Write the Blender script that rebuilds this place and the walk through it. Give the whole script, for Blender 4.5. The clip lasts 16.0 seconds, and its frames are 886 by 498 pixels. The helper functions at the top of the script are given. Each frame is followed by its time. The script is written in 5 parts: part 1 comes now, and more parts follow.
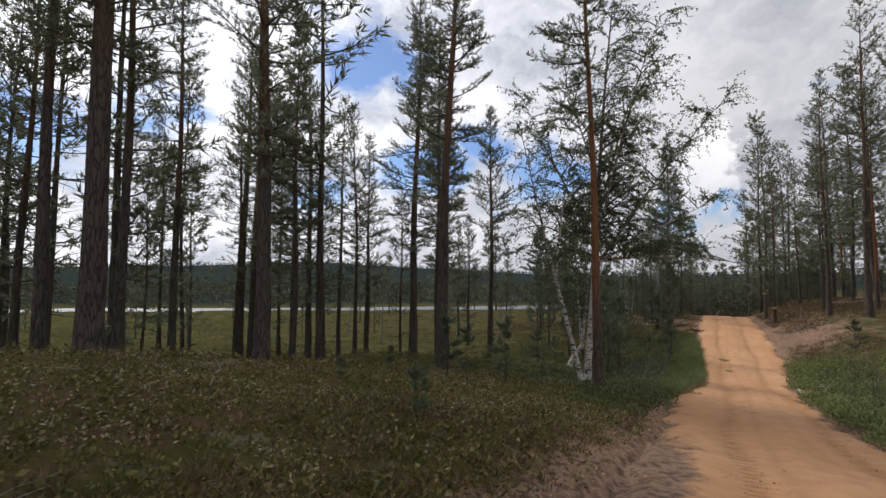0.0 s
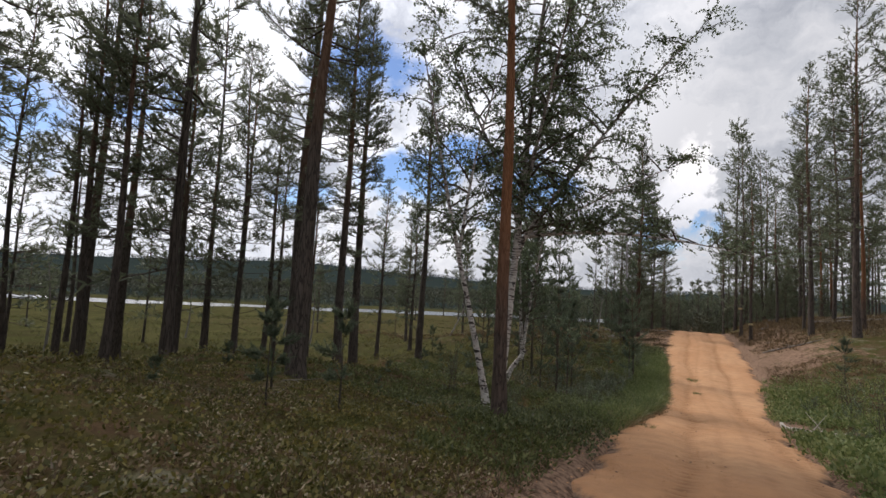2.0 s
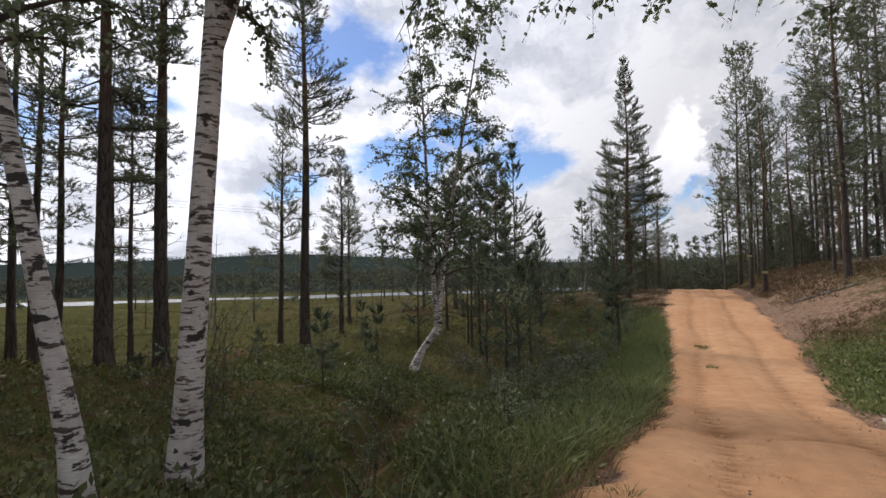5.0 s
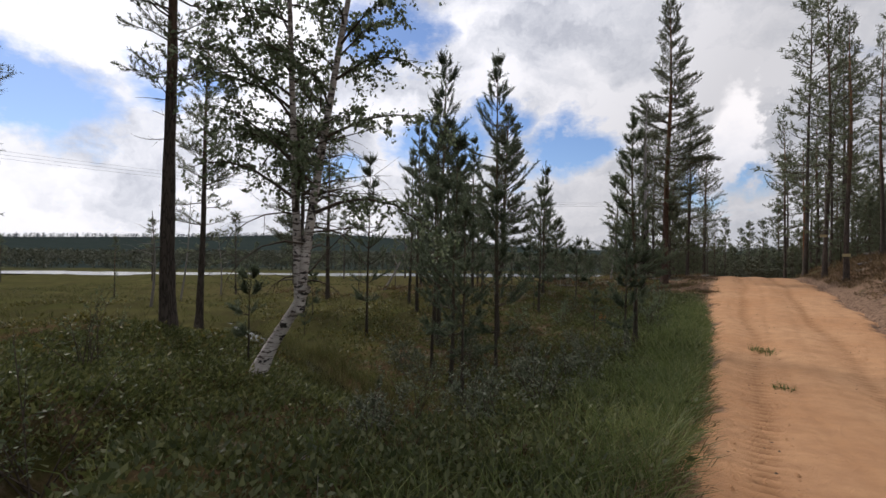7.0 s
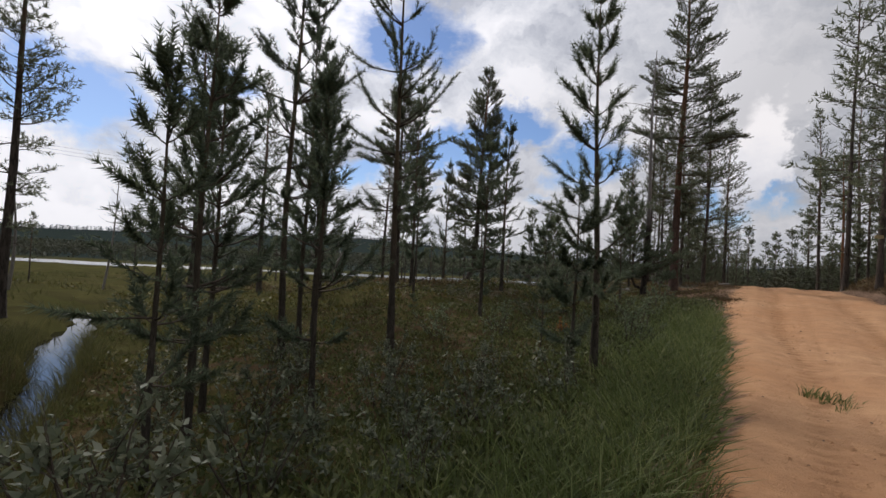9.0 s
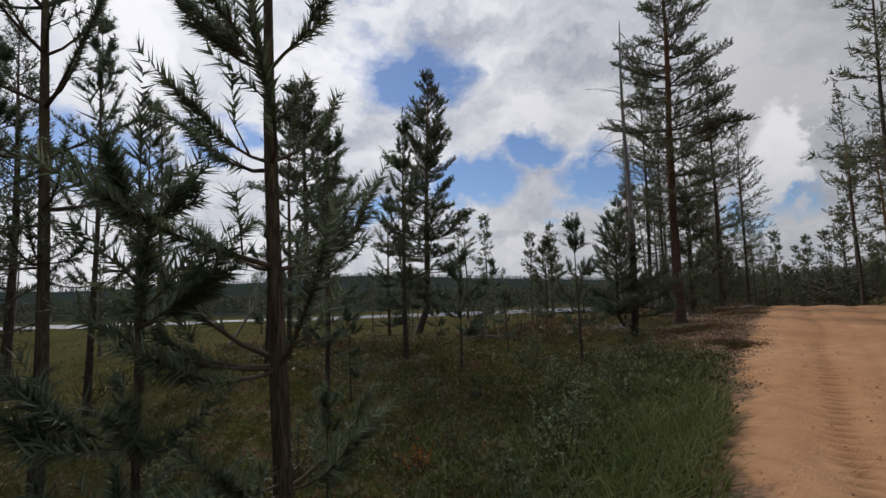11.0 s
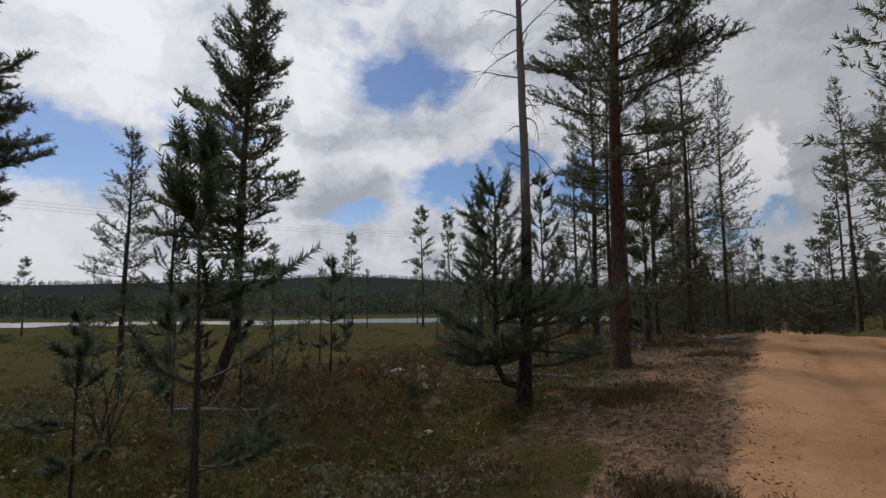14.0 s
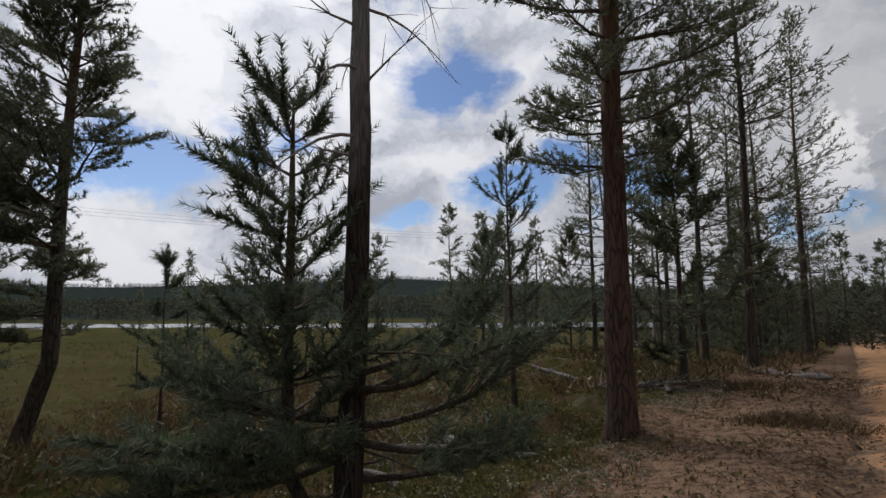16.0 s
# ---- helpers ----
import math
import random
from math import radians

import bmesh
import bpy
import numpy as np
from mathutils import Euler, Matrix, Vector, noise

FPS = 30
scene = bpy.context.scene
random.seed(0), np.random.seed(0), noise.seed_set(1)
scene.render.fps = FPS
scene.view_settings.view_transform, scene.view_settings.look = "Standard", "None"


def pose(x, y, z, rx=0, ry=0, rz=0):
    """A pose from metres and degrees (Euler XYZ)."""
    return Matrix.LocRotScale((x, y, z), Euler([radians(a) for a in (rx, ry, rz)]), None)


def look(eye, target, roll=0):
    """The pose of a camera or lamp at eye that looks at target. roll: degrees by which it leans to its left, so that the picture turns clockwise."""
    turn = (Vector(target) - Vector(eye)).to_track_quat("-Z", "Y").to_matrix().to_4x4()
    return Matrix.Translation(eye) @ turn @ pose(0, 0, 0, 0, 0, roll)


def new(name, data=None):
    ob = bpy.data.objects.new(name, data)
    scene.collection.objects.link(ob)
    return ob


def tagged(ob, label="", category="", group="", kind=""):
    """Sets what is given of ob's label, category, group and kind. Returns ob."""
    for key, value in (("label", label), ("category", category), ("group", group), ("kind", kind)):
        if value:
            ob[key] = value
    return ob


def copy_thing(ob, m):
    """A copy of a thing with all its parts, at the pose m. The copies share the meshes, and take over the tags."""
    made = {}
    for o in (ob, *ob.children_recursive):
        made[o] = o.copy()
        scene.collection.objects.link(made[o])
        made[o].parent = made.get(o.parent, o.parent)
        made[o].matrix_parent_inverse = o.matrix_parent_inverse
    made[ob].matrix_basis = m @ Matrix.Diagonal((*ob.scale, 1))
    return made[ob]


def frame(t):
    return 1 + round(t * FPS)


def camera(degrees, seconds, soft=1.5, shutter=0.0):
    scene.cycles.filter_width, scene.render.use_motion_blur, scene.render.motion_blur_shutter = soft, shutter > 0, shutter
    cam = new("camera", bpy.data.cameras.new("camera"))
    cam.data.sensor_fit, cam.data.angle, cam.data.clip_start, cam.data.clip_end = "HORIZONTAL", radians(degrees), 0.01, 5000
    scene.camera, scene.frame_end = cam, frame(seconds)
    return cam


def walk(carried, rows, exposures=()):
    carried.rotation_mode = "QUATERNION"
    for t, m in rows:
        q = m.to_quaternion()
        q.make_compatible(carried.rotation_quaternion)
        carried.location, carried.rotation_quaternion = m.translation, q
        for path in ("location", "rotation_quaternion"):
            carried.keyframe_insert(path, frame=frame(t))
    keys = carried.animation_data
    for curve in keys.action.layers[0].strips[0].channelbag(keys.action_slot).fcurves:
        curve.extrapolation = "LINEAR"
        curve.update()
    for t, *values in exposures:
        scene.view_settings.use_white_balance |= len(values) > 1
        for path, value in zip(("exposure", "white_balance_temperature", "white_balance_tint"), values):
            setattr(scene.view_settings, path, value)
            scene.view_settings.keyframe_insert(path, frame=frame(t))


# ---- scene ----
cam = camera(87.3, 16.0)
PATH = [
    (0.0, pose(0.000, 0.000, 1.300, 93.40, -0.00, 30.00)),
    (0.5, pose(0.135, 1.123, 1.115, 94.70, -0.44, 28.97)),
    (1.0, pose(0.144, 2.226, 0.969, 95.60, -0.19, 29.79)),
    (1.5, pose(0.156, 3.371, 0.837, 94.80, -2.52, 28.55)),
    (2.0, pose(0.223, 4.492, 0.702, 94.30, -2.77, 27.73)),
    (2.5, pose(0.235, 5.614, 0.509, 93.00, -1.21, 28.53)),
    (3.0, pose(0.196, 6.729, 0.377, 91.80, 0.34, 29.42)),
    (3.5, pose(0.131, 7.913, 0.213, 93.80, -0.86, 30.95)),
    (4.0, pose(0.078, 9.051, 0.047, 93.60, -0.34, 32.38)),
    (4.5, pose(0.017, 10.085, -0.089, 91.40, 1.21, 31.47)),
    (5.0, pose(0.011, 11.333, -0.275, 92.10, 1.26, 27.37)),
    (7.5, pose(-0.135, 17.628, -1.144, 89.80, -1.30, 33.30)),
    (8.0, pose(-0.188, 18.898, -1.306, 90.30, -2.40, 34.30)),
    (8.5, pose(-0.221, 20.136, -1.453, 89.30, -4.00, 34.10)),
    (9.0, pose(-0.238, 21.446, -1.651, 91.00, -2.70, 34.00)),
    (9.5, pose(-0.173, 22.764, -1.556, 92.50, -1.20, 32.30)),
    (10.0, pose(-0.133, 23.996, -1.416, 93.40, -0.70, 33.00)),
    (12.5, pose(-0.297, 30.089, -0.985, 95.88, 5.02, 40.84)),
    (13.0, pose(-0.403, 31.293, -0.953, 94.27, 3.32, 38.38)),
    (13.5, pose(-0.522, 32.399, -0.972, 94.19, 1.88, 36.35)),
    (14.0, pose(-0.600, 33.633, -0.978, 95.13, 0.61, 34.65)),
    (14.5, pose(-0.661, 34.791, -0.916, 95.09, -0.26, 34.19)),
    (15.0, pose(-0.807, 35.930, -0.915, 95.64, 0.12, 35.71)),
    (15.5, pose(-0.994, 37.140, -0.934, 94.01, 0.37, 37.63)),
    (16.0, pose(-1.041, 38.321, -0.874, 95.48, 0.52, 40.64)),
]
walk(cam, PATH, [(0.0, 0.0, 6500, 14), (2.0, 0.06, 6500, 14), (4.0, 0.17, 6450, 14), (5.0, 0.12, 6450, 15), (8.0, -0.18, 6550, 15), (10.0, -0.32, 6500, 14), (12.5, -0.68, 6450, 13), (14.0, -0.62, 6450, 13), (16.0, -0.5, 6450, 13)])

# ---- world, sun, exposure ----
SUN_EL, SUN_BEAR = 44.0, 70.0          # degrees; bearing counted to the left of the road's heading
sun_dir = Vector((-math.sin(radians(SUN_BEAR)) * math.cos(radians(SUN_EL)),
                  math.cos(radians(SUN_BEAR)) * math.cos(radians(SUN_EL)), math.sin(radians(SUN_EL))))
sun_data = bpy.data.lights.new("sun", "SUN")
sun_data.energy, sun_data.angle, sun_data.color = 2.0, radians(9), (1.0, 0.95, 0.88)
sun_ob = new("sun", sun_data)
sun_ob.matrix_world = look(sun_dir * 200, (0, 0, 0))


class Nodes:
    """Short-hand for building node trees."""

    def __init__(self, tree):
        self.tree = tree
        tree.nodes.clear()

    def add(self, kind, **values):
        n = self.tree.nodes.new(kind)
        for key, v in values.items():
            if key in n.bl_rna.properties:
                setattr(n, key, v)
            else:
                n.inputs[key.replace("_", " ")].default_value = v
        return n

    def link(self, a, b):
        self.tree.links.new(a, b)

    def noise(self, vec, scale, detail=4.0, rough=0.55):
        n = self.add("ShaderNodeTexNoise")
        n.inputs["Scale"].default_value, n.inputs["Detail"].default_value = scale, detail
        n.inputs["Roughness"].default_value = rough
        if vec is not None:
            self.link(vec, n.inputs["Vector"])
        return n.outputs["Fac"]

    def ramp(self, fac, stops):
        n = self.add("ShaderNodeValToRGB")
        while len(n.color_ramp.elements) < len(stops):
            n.color_ramp.elements.new(0.5)
        for e, (p, c) in zip(n.color_ramp.elements, stops):
            e.position = p
            e.color = (*c, 1) if isinstance(c, tuple) else (c, c, c, 1)
        self.link(fac, n.inputs["Fac"])
        return n.outputs["Color"]

    def mix(self, fac, a, b, mode="MIX"):
        n = self.add("ShaderNodeMix", data_type="RGBA", blend_type=mode)
        for socket, v in ((n.inputs[0], fac), (n.inputs[6], a), (n.inputs[7], b)):
            if isinstance(v, tuple):
                socket.default_value = (*v, 1)
            elif isinstance(v, (int, float)):
                socket.default_value = v
            else:
                self.link(v, socket)
        return n.outputs[2]

    def math(self, op, a, b=0.0, clamp=False):
        n = self.add("ShaderNodeMath", operation=op, use_clamp=clamp)
        for socket, v in zip(n.inputs, (a, b)):
            if isinstance(v, (int, float)):
                socket.default_value = v
            else:
                self.link(v, socket)
        return n.outputs[0]

    def mapped(self, vec, scale=(1, 1, 1), loc=(0, 0, 0), rot=(0, 0, 0)):
        n = self.add("ShaderNodeMapping")
        n.inputs["Scale"].default_value, n.inputs["Location"].default_value = scale, loc
        n.inputs["Rotation"].default_value = rot
        self.link(vec, n.inputs["Vector"])
        return n.outputs[0]


# Sky: clear blue between broken, drifting cloud
world = bpy.data.worlds.new("sky")
scene.world = world
world.use_nodes = True
N = Nodes(world.node_tree)
out = N.add("ShaderNodeOutputWorld")
bg = N.add("ShaderNodeBackground")
bg.inputs["Strength"].default_value = 0.14
N.link(bg.outputs[0], out.inputs[0])
sky = N.add("ShaderNodeTexSky", sky_type="NISHITA", sun_disc=False, sun_elevation=radians(SUN_EL),
            sun_rotation=radians(-SUN_BEAR), dust_density=0.4, ozone_density=2.5)
geo = N.add("ShaderNodeTexCoord")
sep = N.add("ShaderNodeSeparateXYZ")
N.link(geo.outputs["Generated"], sep.inputs[0])
zc = N.math("ADD", N.math("MAXIMUM", sep.outputs[2], 0.0), 0.30)
flat = N.add("ShaderNodeCombineXYZ")
N.link(N.math("DIVIDE", sep.outputs[0], zc), flat.inputs[0])
N.link(N.math("DIVIDE", sep.outputs[1], zc), flat.inputs[1])
lay = flat.outputs[0]
gen = geo.outputs["Generated"]
wide_cover = N.ramp(N.noise(N.mapped(lay, loc=(3.1, 1.7, 0)), 1.45, 8.0, 0.54), [(0.29, 0.0), (0.36, 1.0)])
# gaps of blue in the cloud: bearing to the left of the road, elevation, half-width in degrees
warp = N.add("ShaderNodeTexNoise", Scale=5.0, Detail=7.0, Roughness=0.6)
N.link(gen, warp.inputs["Vector"])
swirl = N.add("ShaderNodeVectorMath", operation="MULTIPLY_ADD")
N.link(warp.outputs["Color"], swirl.inputs[0])
swirl.inputs[1].default_value = (0.22, 0.22, 0.22)
shifted = N.add("ShaderNodeVectorMath", operation="ADD")
N.link(gen, shifted.inputs[0])
shifted.inputs[1].default_value = (-0.11, -0.11, -0.11)
N.link(shifted.outputs[0], swirl.inputs[2])
STRETCH = 1.75
tall = N.mapped(swirl.outputs[0], (1, 1, STRETCH))
gap = None
for bear, el, half in ((39.5, 26.0, 6.5), (33.0, 13.0, 5.0), (45.0, 8.5, 3.2), (75.0, 13.0, 6.5), (17.0, 12.0, 5.0), (0.5, 7.6, 4.2), (26.0, 15.5, 3.4), (100.0, 24.0, 9.0), (150.0, 30.0, 10.0), (-60.0, 28.0, 10.0), (48.0, 38.0, 5.0)):
    spot_dir = N.add("ShaderNodeVectorMath", operation="DISTANCE")
    N.link(tall, spot_dir.inputs[0])
    spot_dir.inputs[1].default_value = (-math.sin(radians(bear)) * math.cos(radians(el)), math.cos(radians(bear)) * math.cos(radians(el)), math.sin(radians(el)) * STRETCH)
    one = N.math("SUBTRACT", 1.0, N.math("DIVIDE", spot_dir.outputs["Value"], radians(half) * 1.5))
    gap = one if gap is None else N.math("MAXIMUM", gap, one)
wisp = N.math("MULTIPLY", N.math("SUBTRACT", N.noise(N.mapped(gen, (1, 1, 2.2)), 9.0, 8.0, 0.62), 0.5), 1.1)
gap_cover = N.ramp(N.math("ADD", gap, wisp), [(0.10, 1.0), (0.52, 0.0)])
cover = N.math("MULTIPLY", wide_cover, gap_cover)
billow = N.noise(N.mapped(swirl.outputs[0], (1, 1, 2.0), loc=(0.3, 0.1, 0.0)), 4.2, 9.0, 0.58)
body = N.ramp(billow, [(0.34, (3.1, 3.35, 3.8)), (0.46, (4.7, 4.95, 5.3)), (0.60, (6.3, 6.45, 6.65))])
# cloud glows towards the sun
dot = N.add("ShaderNodeVectorMath", operation="DOT_PRODUCT")
N.link(gen, dot.inputs[0])
dot.inputs[1].default_value = sun_dir
glow = N.add("ShaderNodeMapRange")
for key, v in (("From Min", 0.45), ("From Max", 0.98), ("To Min", 0.80), ("To Max", 1.50)):
    glow.inputs[key].default_value = v
N.link(dot.outputs["Value"], glow.inputs["Value"])
body = N.mix(1.0, body, glow.outputs[0], "MULTIPLY")
sky_col = N.mix(cover, N.mix(1.0, sky.outputs[0], (0.66, 0.74, 0.86), "MULTIPLY"), body)
# a tall heap of cloud over the far end of the road
heap_dir = Vector((0.005, 0.975, 0.20))
off_heap = N.add("ShaderNodeVectorMath", operation="SUBTRACT")
N.link(swirl.outputs[0], off_heap.inputs[0])
off_heap.inputs[1].default_value = heap_dir
size = N.add("ShaderNodeVectorMath", operation="LENGTH")
N.link(N.mapped(off_heap.outputs[0], (1.15, 0.3, 0.62)), size.inputs[0])
puff = N.math("ADD", size.outputs["Value"], N.math("MULTIPLY", N.math("SUBTRACT", N.noise(gen, 20.0, 7.0, 0.6), 0.5), 0.09))
heap = N.ramp(puff, [(0.052, 1.0), (0.068, 0.0)])
under = N.math("ADD", sep.outputs[2], N.math("MULTIPLY", N.noise(gen, 26.0, 6.0, 0.6), 0.10))
heap_col = N.ramp(under, [(0.16, (4.2, 4.4, 4.8)), (0.235, (6.2, 6.35, 6.6)), (0.29, (7.4, 7.4, 7.4))])
sky_col = N.mix(heap, sky_col, heap_col)
N.link(sky_col, bg.inputs["Color"])


# ---- materials ----
def material(name, rough=0.8, spec=0.3):
    m = bpy.data.materials.new(name)
    m.use_nodes = True
    n = Nodes(m.node_tree)
    o = n.add("ShaderNodeOutputMaterial")
    b = n.add("ShaderNodeBsdfPrincipled")
    b.inputs["Roughness"].default_value = rough
    b.inputs["Specular IOR Level"].default_value = spec
    n.link(b.outputs[0], o.inputs[0])
    return m, n, b


def bump(n, b, height, strength=0.5, distance=0.02):
    k = n.add("ShaderNodeBump")
    k.inputs["Strength"].default_value, k.inputs["Distance"].default_value = strength, distance
    n.link(height, k.inputs["Height"])
    n.link(k.outputs[0], b.inputs["Normal"])


def spot(n):
    return n.add("ShaderNodeNewGeometry").outputs["Position"]


def local(n):
    return n.add("ShaderNodeTexCoord").outputs["Object"]


def foliage(name, dark, mid, light, through_amount=0.25, rough=0.55):
    """Leaf or needle: colour varies from blade to blade and from plant to plant."""
    m, n, b = material(name, rough, 0.35)
    isle = n.add("ShaderNodeNewGeometry").outputs["Random Per Island"]
    who = n.add("ShaderNodeObjectInfo").outputs["Random"]
    patch = n.noise(local(n), 0.9, 3.0)
    f = n.math("ADD", n.math("MULTIPLY", isle, 0.55), n.math("MULTIPLY", patch, 0.45))
    f = n.math("ADD", f, n.math("MULTIPLY", n.math("SUBTRACT", who, 0.5), 0.2), clamp=True)
    col = n.ramp(f, [(0.1, dark), (0.5, mid), (0.9, light)])
    n.link(col, b.inputs["Base Color"])
    t = n.add("ShaderNodeBsdfTranslucent")
    n.link(col, t.inputs["Color"])
    mx = n.add("ShaderNodeMixShader")
    mx.inputs[0].default_value = through_amount
    n.link(b.outputs[0], mx.inputs[1])
    n.link(t.outputs[0], mx.inputs[2])
    o = [k for k in n.tree.nodes if k.bl_idname == "ShaderNodeOutputMaterial"][0]
    n.link(mx.outputs[0], o.inputs[0])
    return m


def bark(name, low, mid, high, change=(2.5, 6.5), scale=9.0):
    """Pine bark: furrowed grey-brown plates low down, thin flaky orange bark higher up."""
    m, n, b = material(name, 0.9, 0.15)
    p = local(n)
    s = n.add("ShaderNodeSeparateXYZ")
    n.link(p, s.inputs[0])
    plates = n.add("ShaderNodeTexVoronoi", feature="DISTANCE_TO_EDGE")
    plates.inputs["Scale"].default_value = scale
    warp = n.mix(0.38, n.mapped(p, (2.4, 2.4, 0.55)), n.add("ShaderNodeTexNoise", Scale=5.0).outputs["Color"])
    n.link(warp, plates.inputs["Vector"])
    crack = n.ramp(plates.outputs["Distance"], [(0.0, 0.0), (0.12, 1.0)])
    grain = n.noise(n.mapped(p, (14, 14, 3.0)), 3.0, 6.0, 0.65)
    up = n.add("ShaderNodeMapRange")
    up.inputs["From Min"].default_value, up.inputs["From Max"].default_value = change
    n.link(n.math("ADD", s.outputs[2], n.math("MULTIPLY", n.noise(p, 1.6, 3.0), 2.0)), up.inputs["Value"])
    lowc = n.mix(grain, low, mid)
    lowc = n.mix(n.math("MULTIPLY", n.math("SUBTRACT", 1.0, crack), 0.8), lowc, tuple(c * 0.45 for c in low))
    highc = n.mix(grain, tuple(c * 0.6 for c in high), high)
    n.link(n.mix(up.outputs[0], lowc, highc), b.inputs["Base Color"])
    bump(n, b, n.math("ADD", crack, n.math("MULTIPLY", grain, 0.5)), 0.9, 0.02)
    return m


PINE_BARK = bark("pine_bark", (0.052, 0.044, 0.038), (0.150, 0.120, 0.100), (0.25, 0.132, 0.074), (5.0, 10.5))
RED_BARK = bark("red_pine_bark", (0.060, 0.046, 0.039), (0.160, 0.116, 0.092), (0.27, 0.125, 0.062), (2.3, 4.4))
WARM_BARK = bark("warm_pine_bark", (0.060, 0.042, 0.035), (0.160, 0.100, 0.076), (0.20, 0.108, 0.064), (4.0, 8.0))
YOUNG_BARK = bark("young_pine_bark", (0.060, 0.052, 0.042), (0.12, 0.10, 0.08), (0.16, 0.12, 0.075), (1.5, 5.0), 16.0)
TWIG = material("twig_bark", 0.9, 0.15)
TWIG[1].link(TWIG[1].ramp(TWIG[1].noise(local(TWIG[1]), 9.0, 4.0), [(0.3, (0.050, 0.040, 0.032)), (0.7, (0.115, 0.090, 0.070))]),
             TWIG[2].inputs["Base Color"])
TWIG = TWIG[0]


def dead_wood(name, dark, light):
    m, n, b = material(name, 0.85, 0.2)
    g = n.noise(n.mapped(local(n), (24, 24, 2.2)), 2.0, 7.0, 0.65)
    big = n.noise(local(n), 2.3, 3.0)
    col = n.mix(n.ramp(g, [(0.3, 0.0), (0.68, 1.0)]), dark, light)
    n.link(n.mix(n.math("MULTIPLY", big, 0.55), col, tuple(c * 0.55 for c in dark)), b.inputs["Base Color"])
    bump(n, b, g, 0.8, 0.01)
    return m


GREY_WOOD = dead_wood("weathered_dead_wood", (0.12, 0.105, 0.095), (0.40, 0.37, 0.34))


def birch_bark():
    m, n, b = material("birch_bark", 0.65, 0.3)
    p = local(n)
    s = n.add("ShaderNodeSeparateXYZ")
    n.link(p, s.inputs[0])
    bands = n.noise(n.mapped(p, (4.5, 4.5, 22)), 1.5, 5.0, 0.62)
    scars = n.noise(n.mapped(p, (7, 7, 11)), 1.1, 3.0)
    fine = n.noise(n.mapped(p, (6, 6, 60)), 2.0, 4.0)
    white = n.mix(fine, (0.36, 0.325, 0.295), (0.70, 0.66, 0.61))
    white = n.mix(n.math("MULTIPLY", n.ramp(n.noise(p, 4.5, 5.0, 0.65), [(0.4, 0.0), (0.68, 1.0)]), 0.65), white, (0.24, 0.195, 0.165))
    white = n.mix(n.ramp(bands, [(0.53, 0.0), (0.575, 1.0)]), white, (0.075, 0.055, 0.046))
    white = n.mix(n.ramp(scars, [(0.585, 0.0), (0.62, 1.0)]), white, (0.030, 0.025, 0.022))
    hi = n.add("ShaderNodeMapRange")
    hi.inputs["From Min"].default_value, hi.inputs["From Max"].default_value = 3.4, 6.5
    n.link(s.outputs[2], hi.inputs["Value"])
    n.link(n.mix(n.math("MULTIPLY", hi.outputs[0], 0.8), white, (0.13, 0.095, 0.075)), b.inputs["Base Color"])
    bump(n, b, n.math("ADD", bands, fine), 0.5, 0.008)
    return m


BIRCH_BARK = birch_bark()
NEEDLES = foliage("pine_needles", (0.060, 0.070, 0.042), (0.125, 0.142, 0.084), (0.225, 0.240, 0.150), 0.50)
YOUNG_NEEDLES = foliage("young_pine_needles", (0.044, 0.062, 0.040), (0.095, 0.122, 0.074), (0.185, 0.215, 0.130), 0.48)
BIRCH_LEAF = foliage("birch_leaves", (0.060, 0.082, 0.040), (0.130, 0.162, 0.086), (0.29, 0.33, 0.210), 0.52)
SHRUB_LEAF = foliage("heath_leaves", (0.048, 0.052, 0.012), (0.130, 0.115, 0.029), (0.300, 0.235, 0.075), 0.25)
HEATHER = foliage("heather_sprigs", (0.055, 0.036, 0.018), (0.125, 0.082, 0.038), (0.22, 0.150, 0.068), 0.15)
GRASS = foliage("tall_grass", (0.050, 0.072, 0.020), (0.122, 0.158, 0.048), (0.27, 0.285, 0.115), 0.40)
DRY_GRASS = foliage("dry_grass", (0.12, 0.085, 0.045), (0.23, 0.165, 0.085), (0.36, 0.27, 0.15), 0.25)
BOG_GRASS = foliage("bog_sedge", (0.060, 0.066, 0.022), (0.112, 0.114, 0.040), (0.20, 0.185, 0.075), 0.3)
WILLOW = foliage("willow_leaves", (0.055, 0.072, 0.040), (0.125, 0.145, 0.088), (0.29, 0.30, 0.215), 0.28, 0.5)
RUST = foliage("withered_leaves", (0.16, 0.055, 0.012), (0.34, 0.13, 0.025), (0.55, 0.26, 0.06), 0.3)
LICHEN = foliage("reindeer_lichen", (0.10, 0.10, 0.065), (0.21, 0.205, 0.145), (0.38, 0.37, 0.28), 0.1, 0.95)
LITTER = foliage("leaf_litter", (0.08, 0.050, 0.028), (0.19, 0.135, 0.080), (0.36, 0.30, 0.20), 0.1, 0.95)
# grey-olive, lifted slightly to put distance haze into the leaf colour
FAR_LEAF = foliage("far_conifers", (0.046, 0.052, 0.034), (0.076, 0.082, 0.052), (0.115, 0.118, 0.076), 0.15, 0.8)


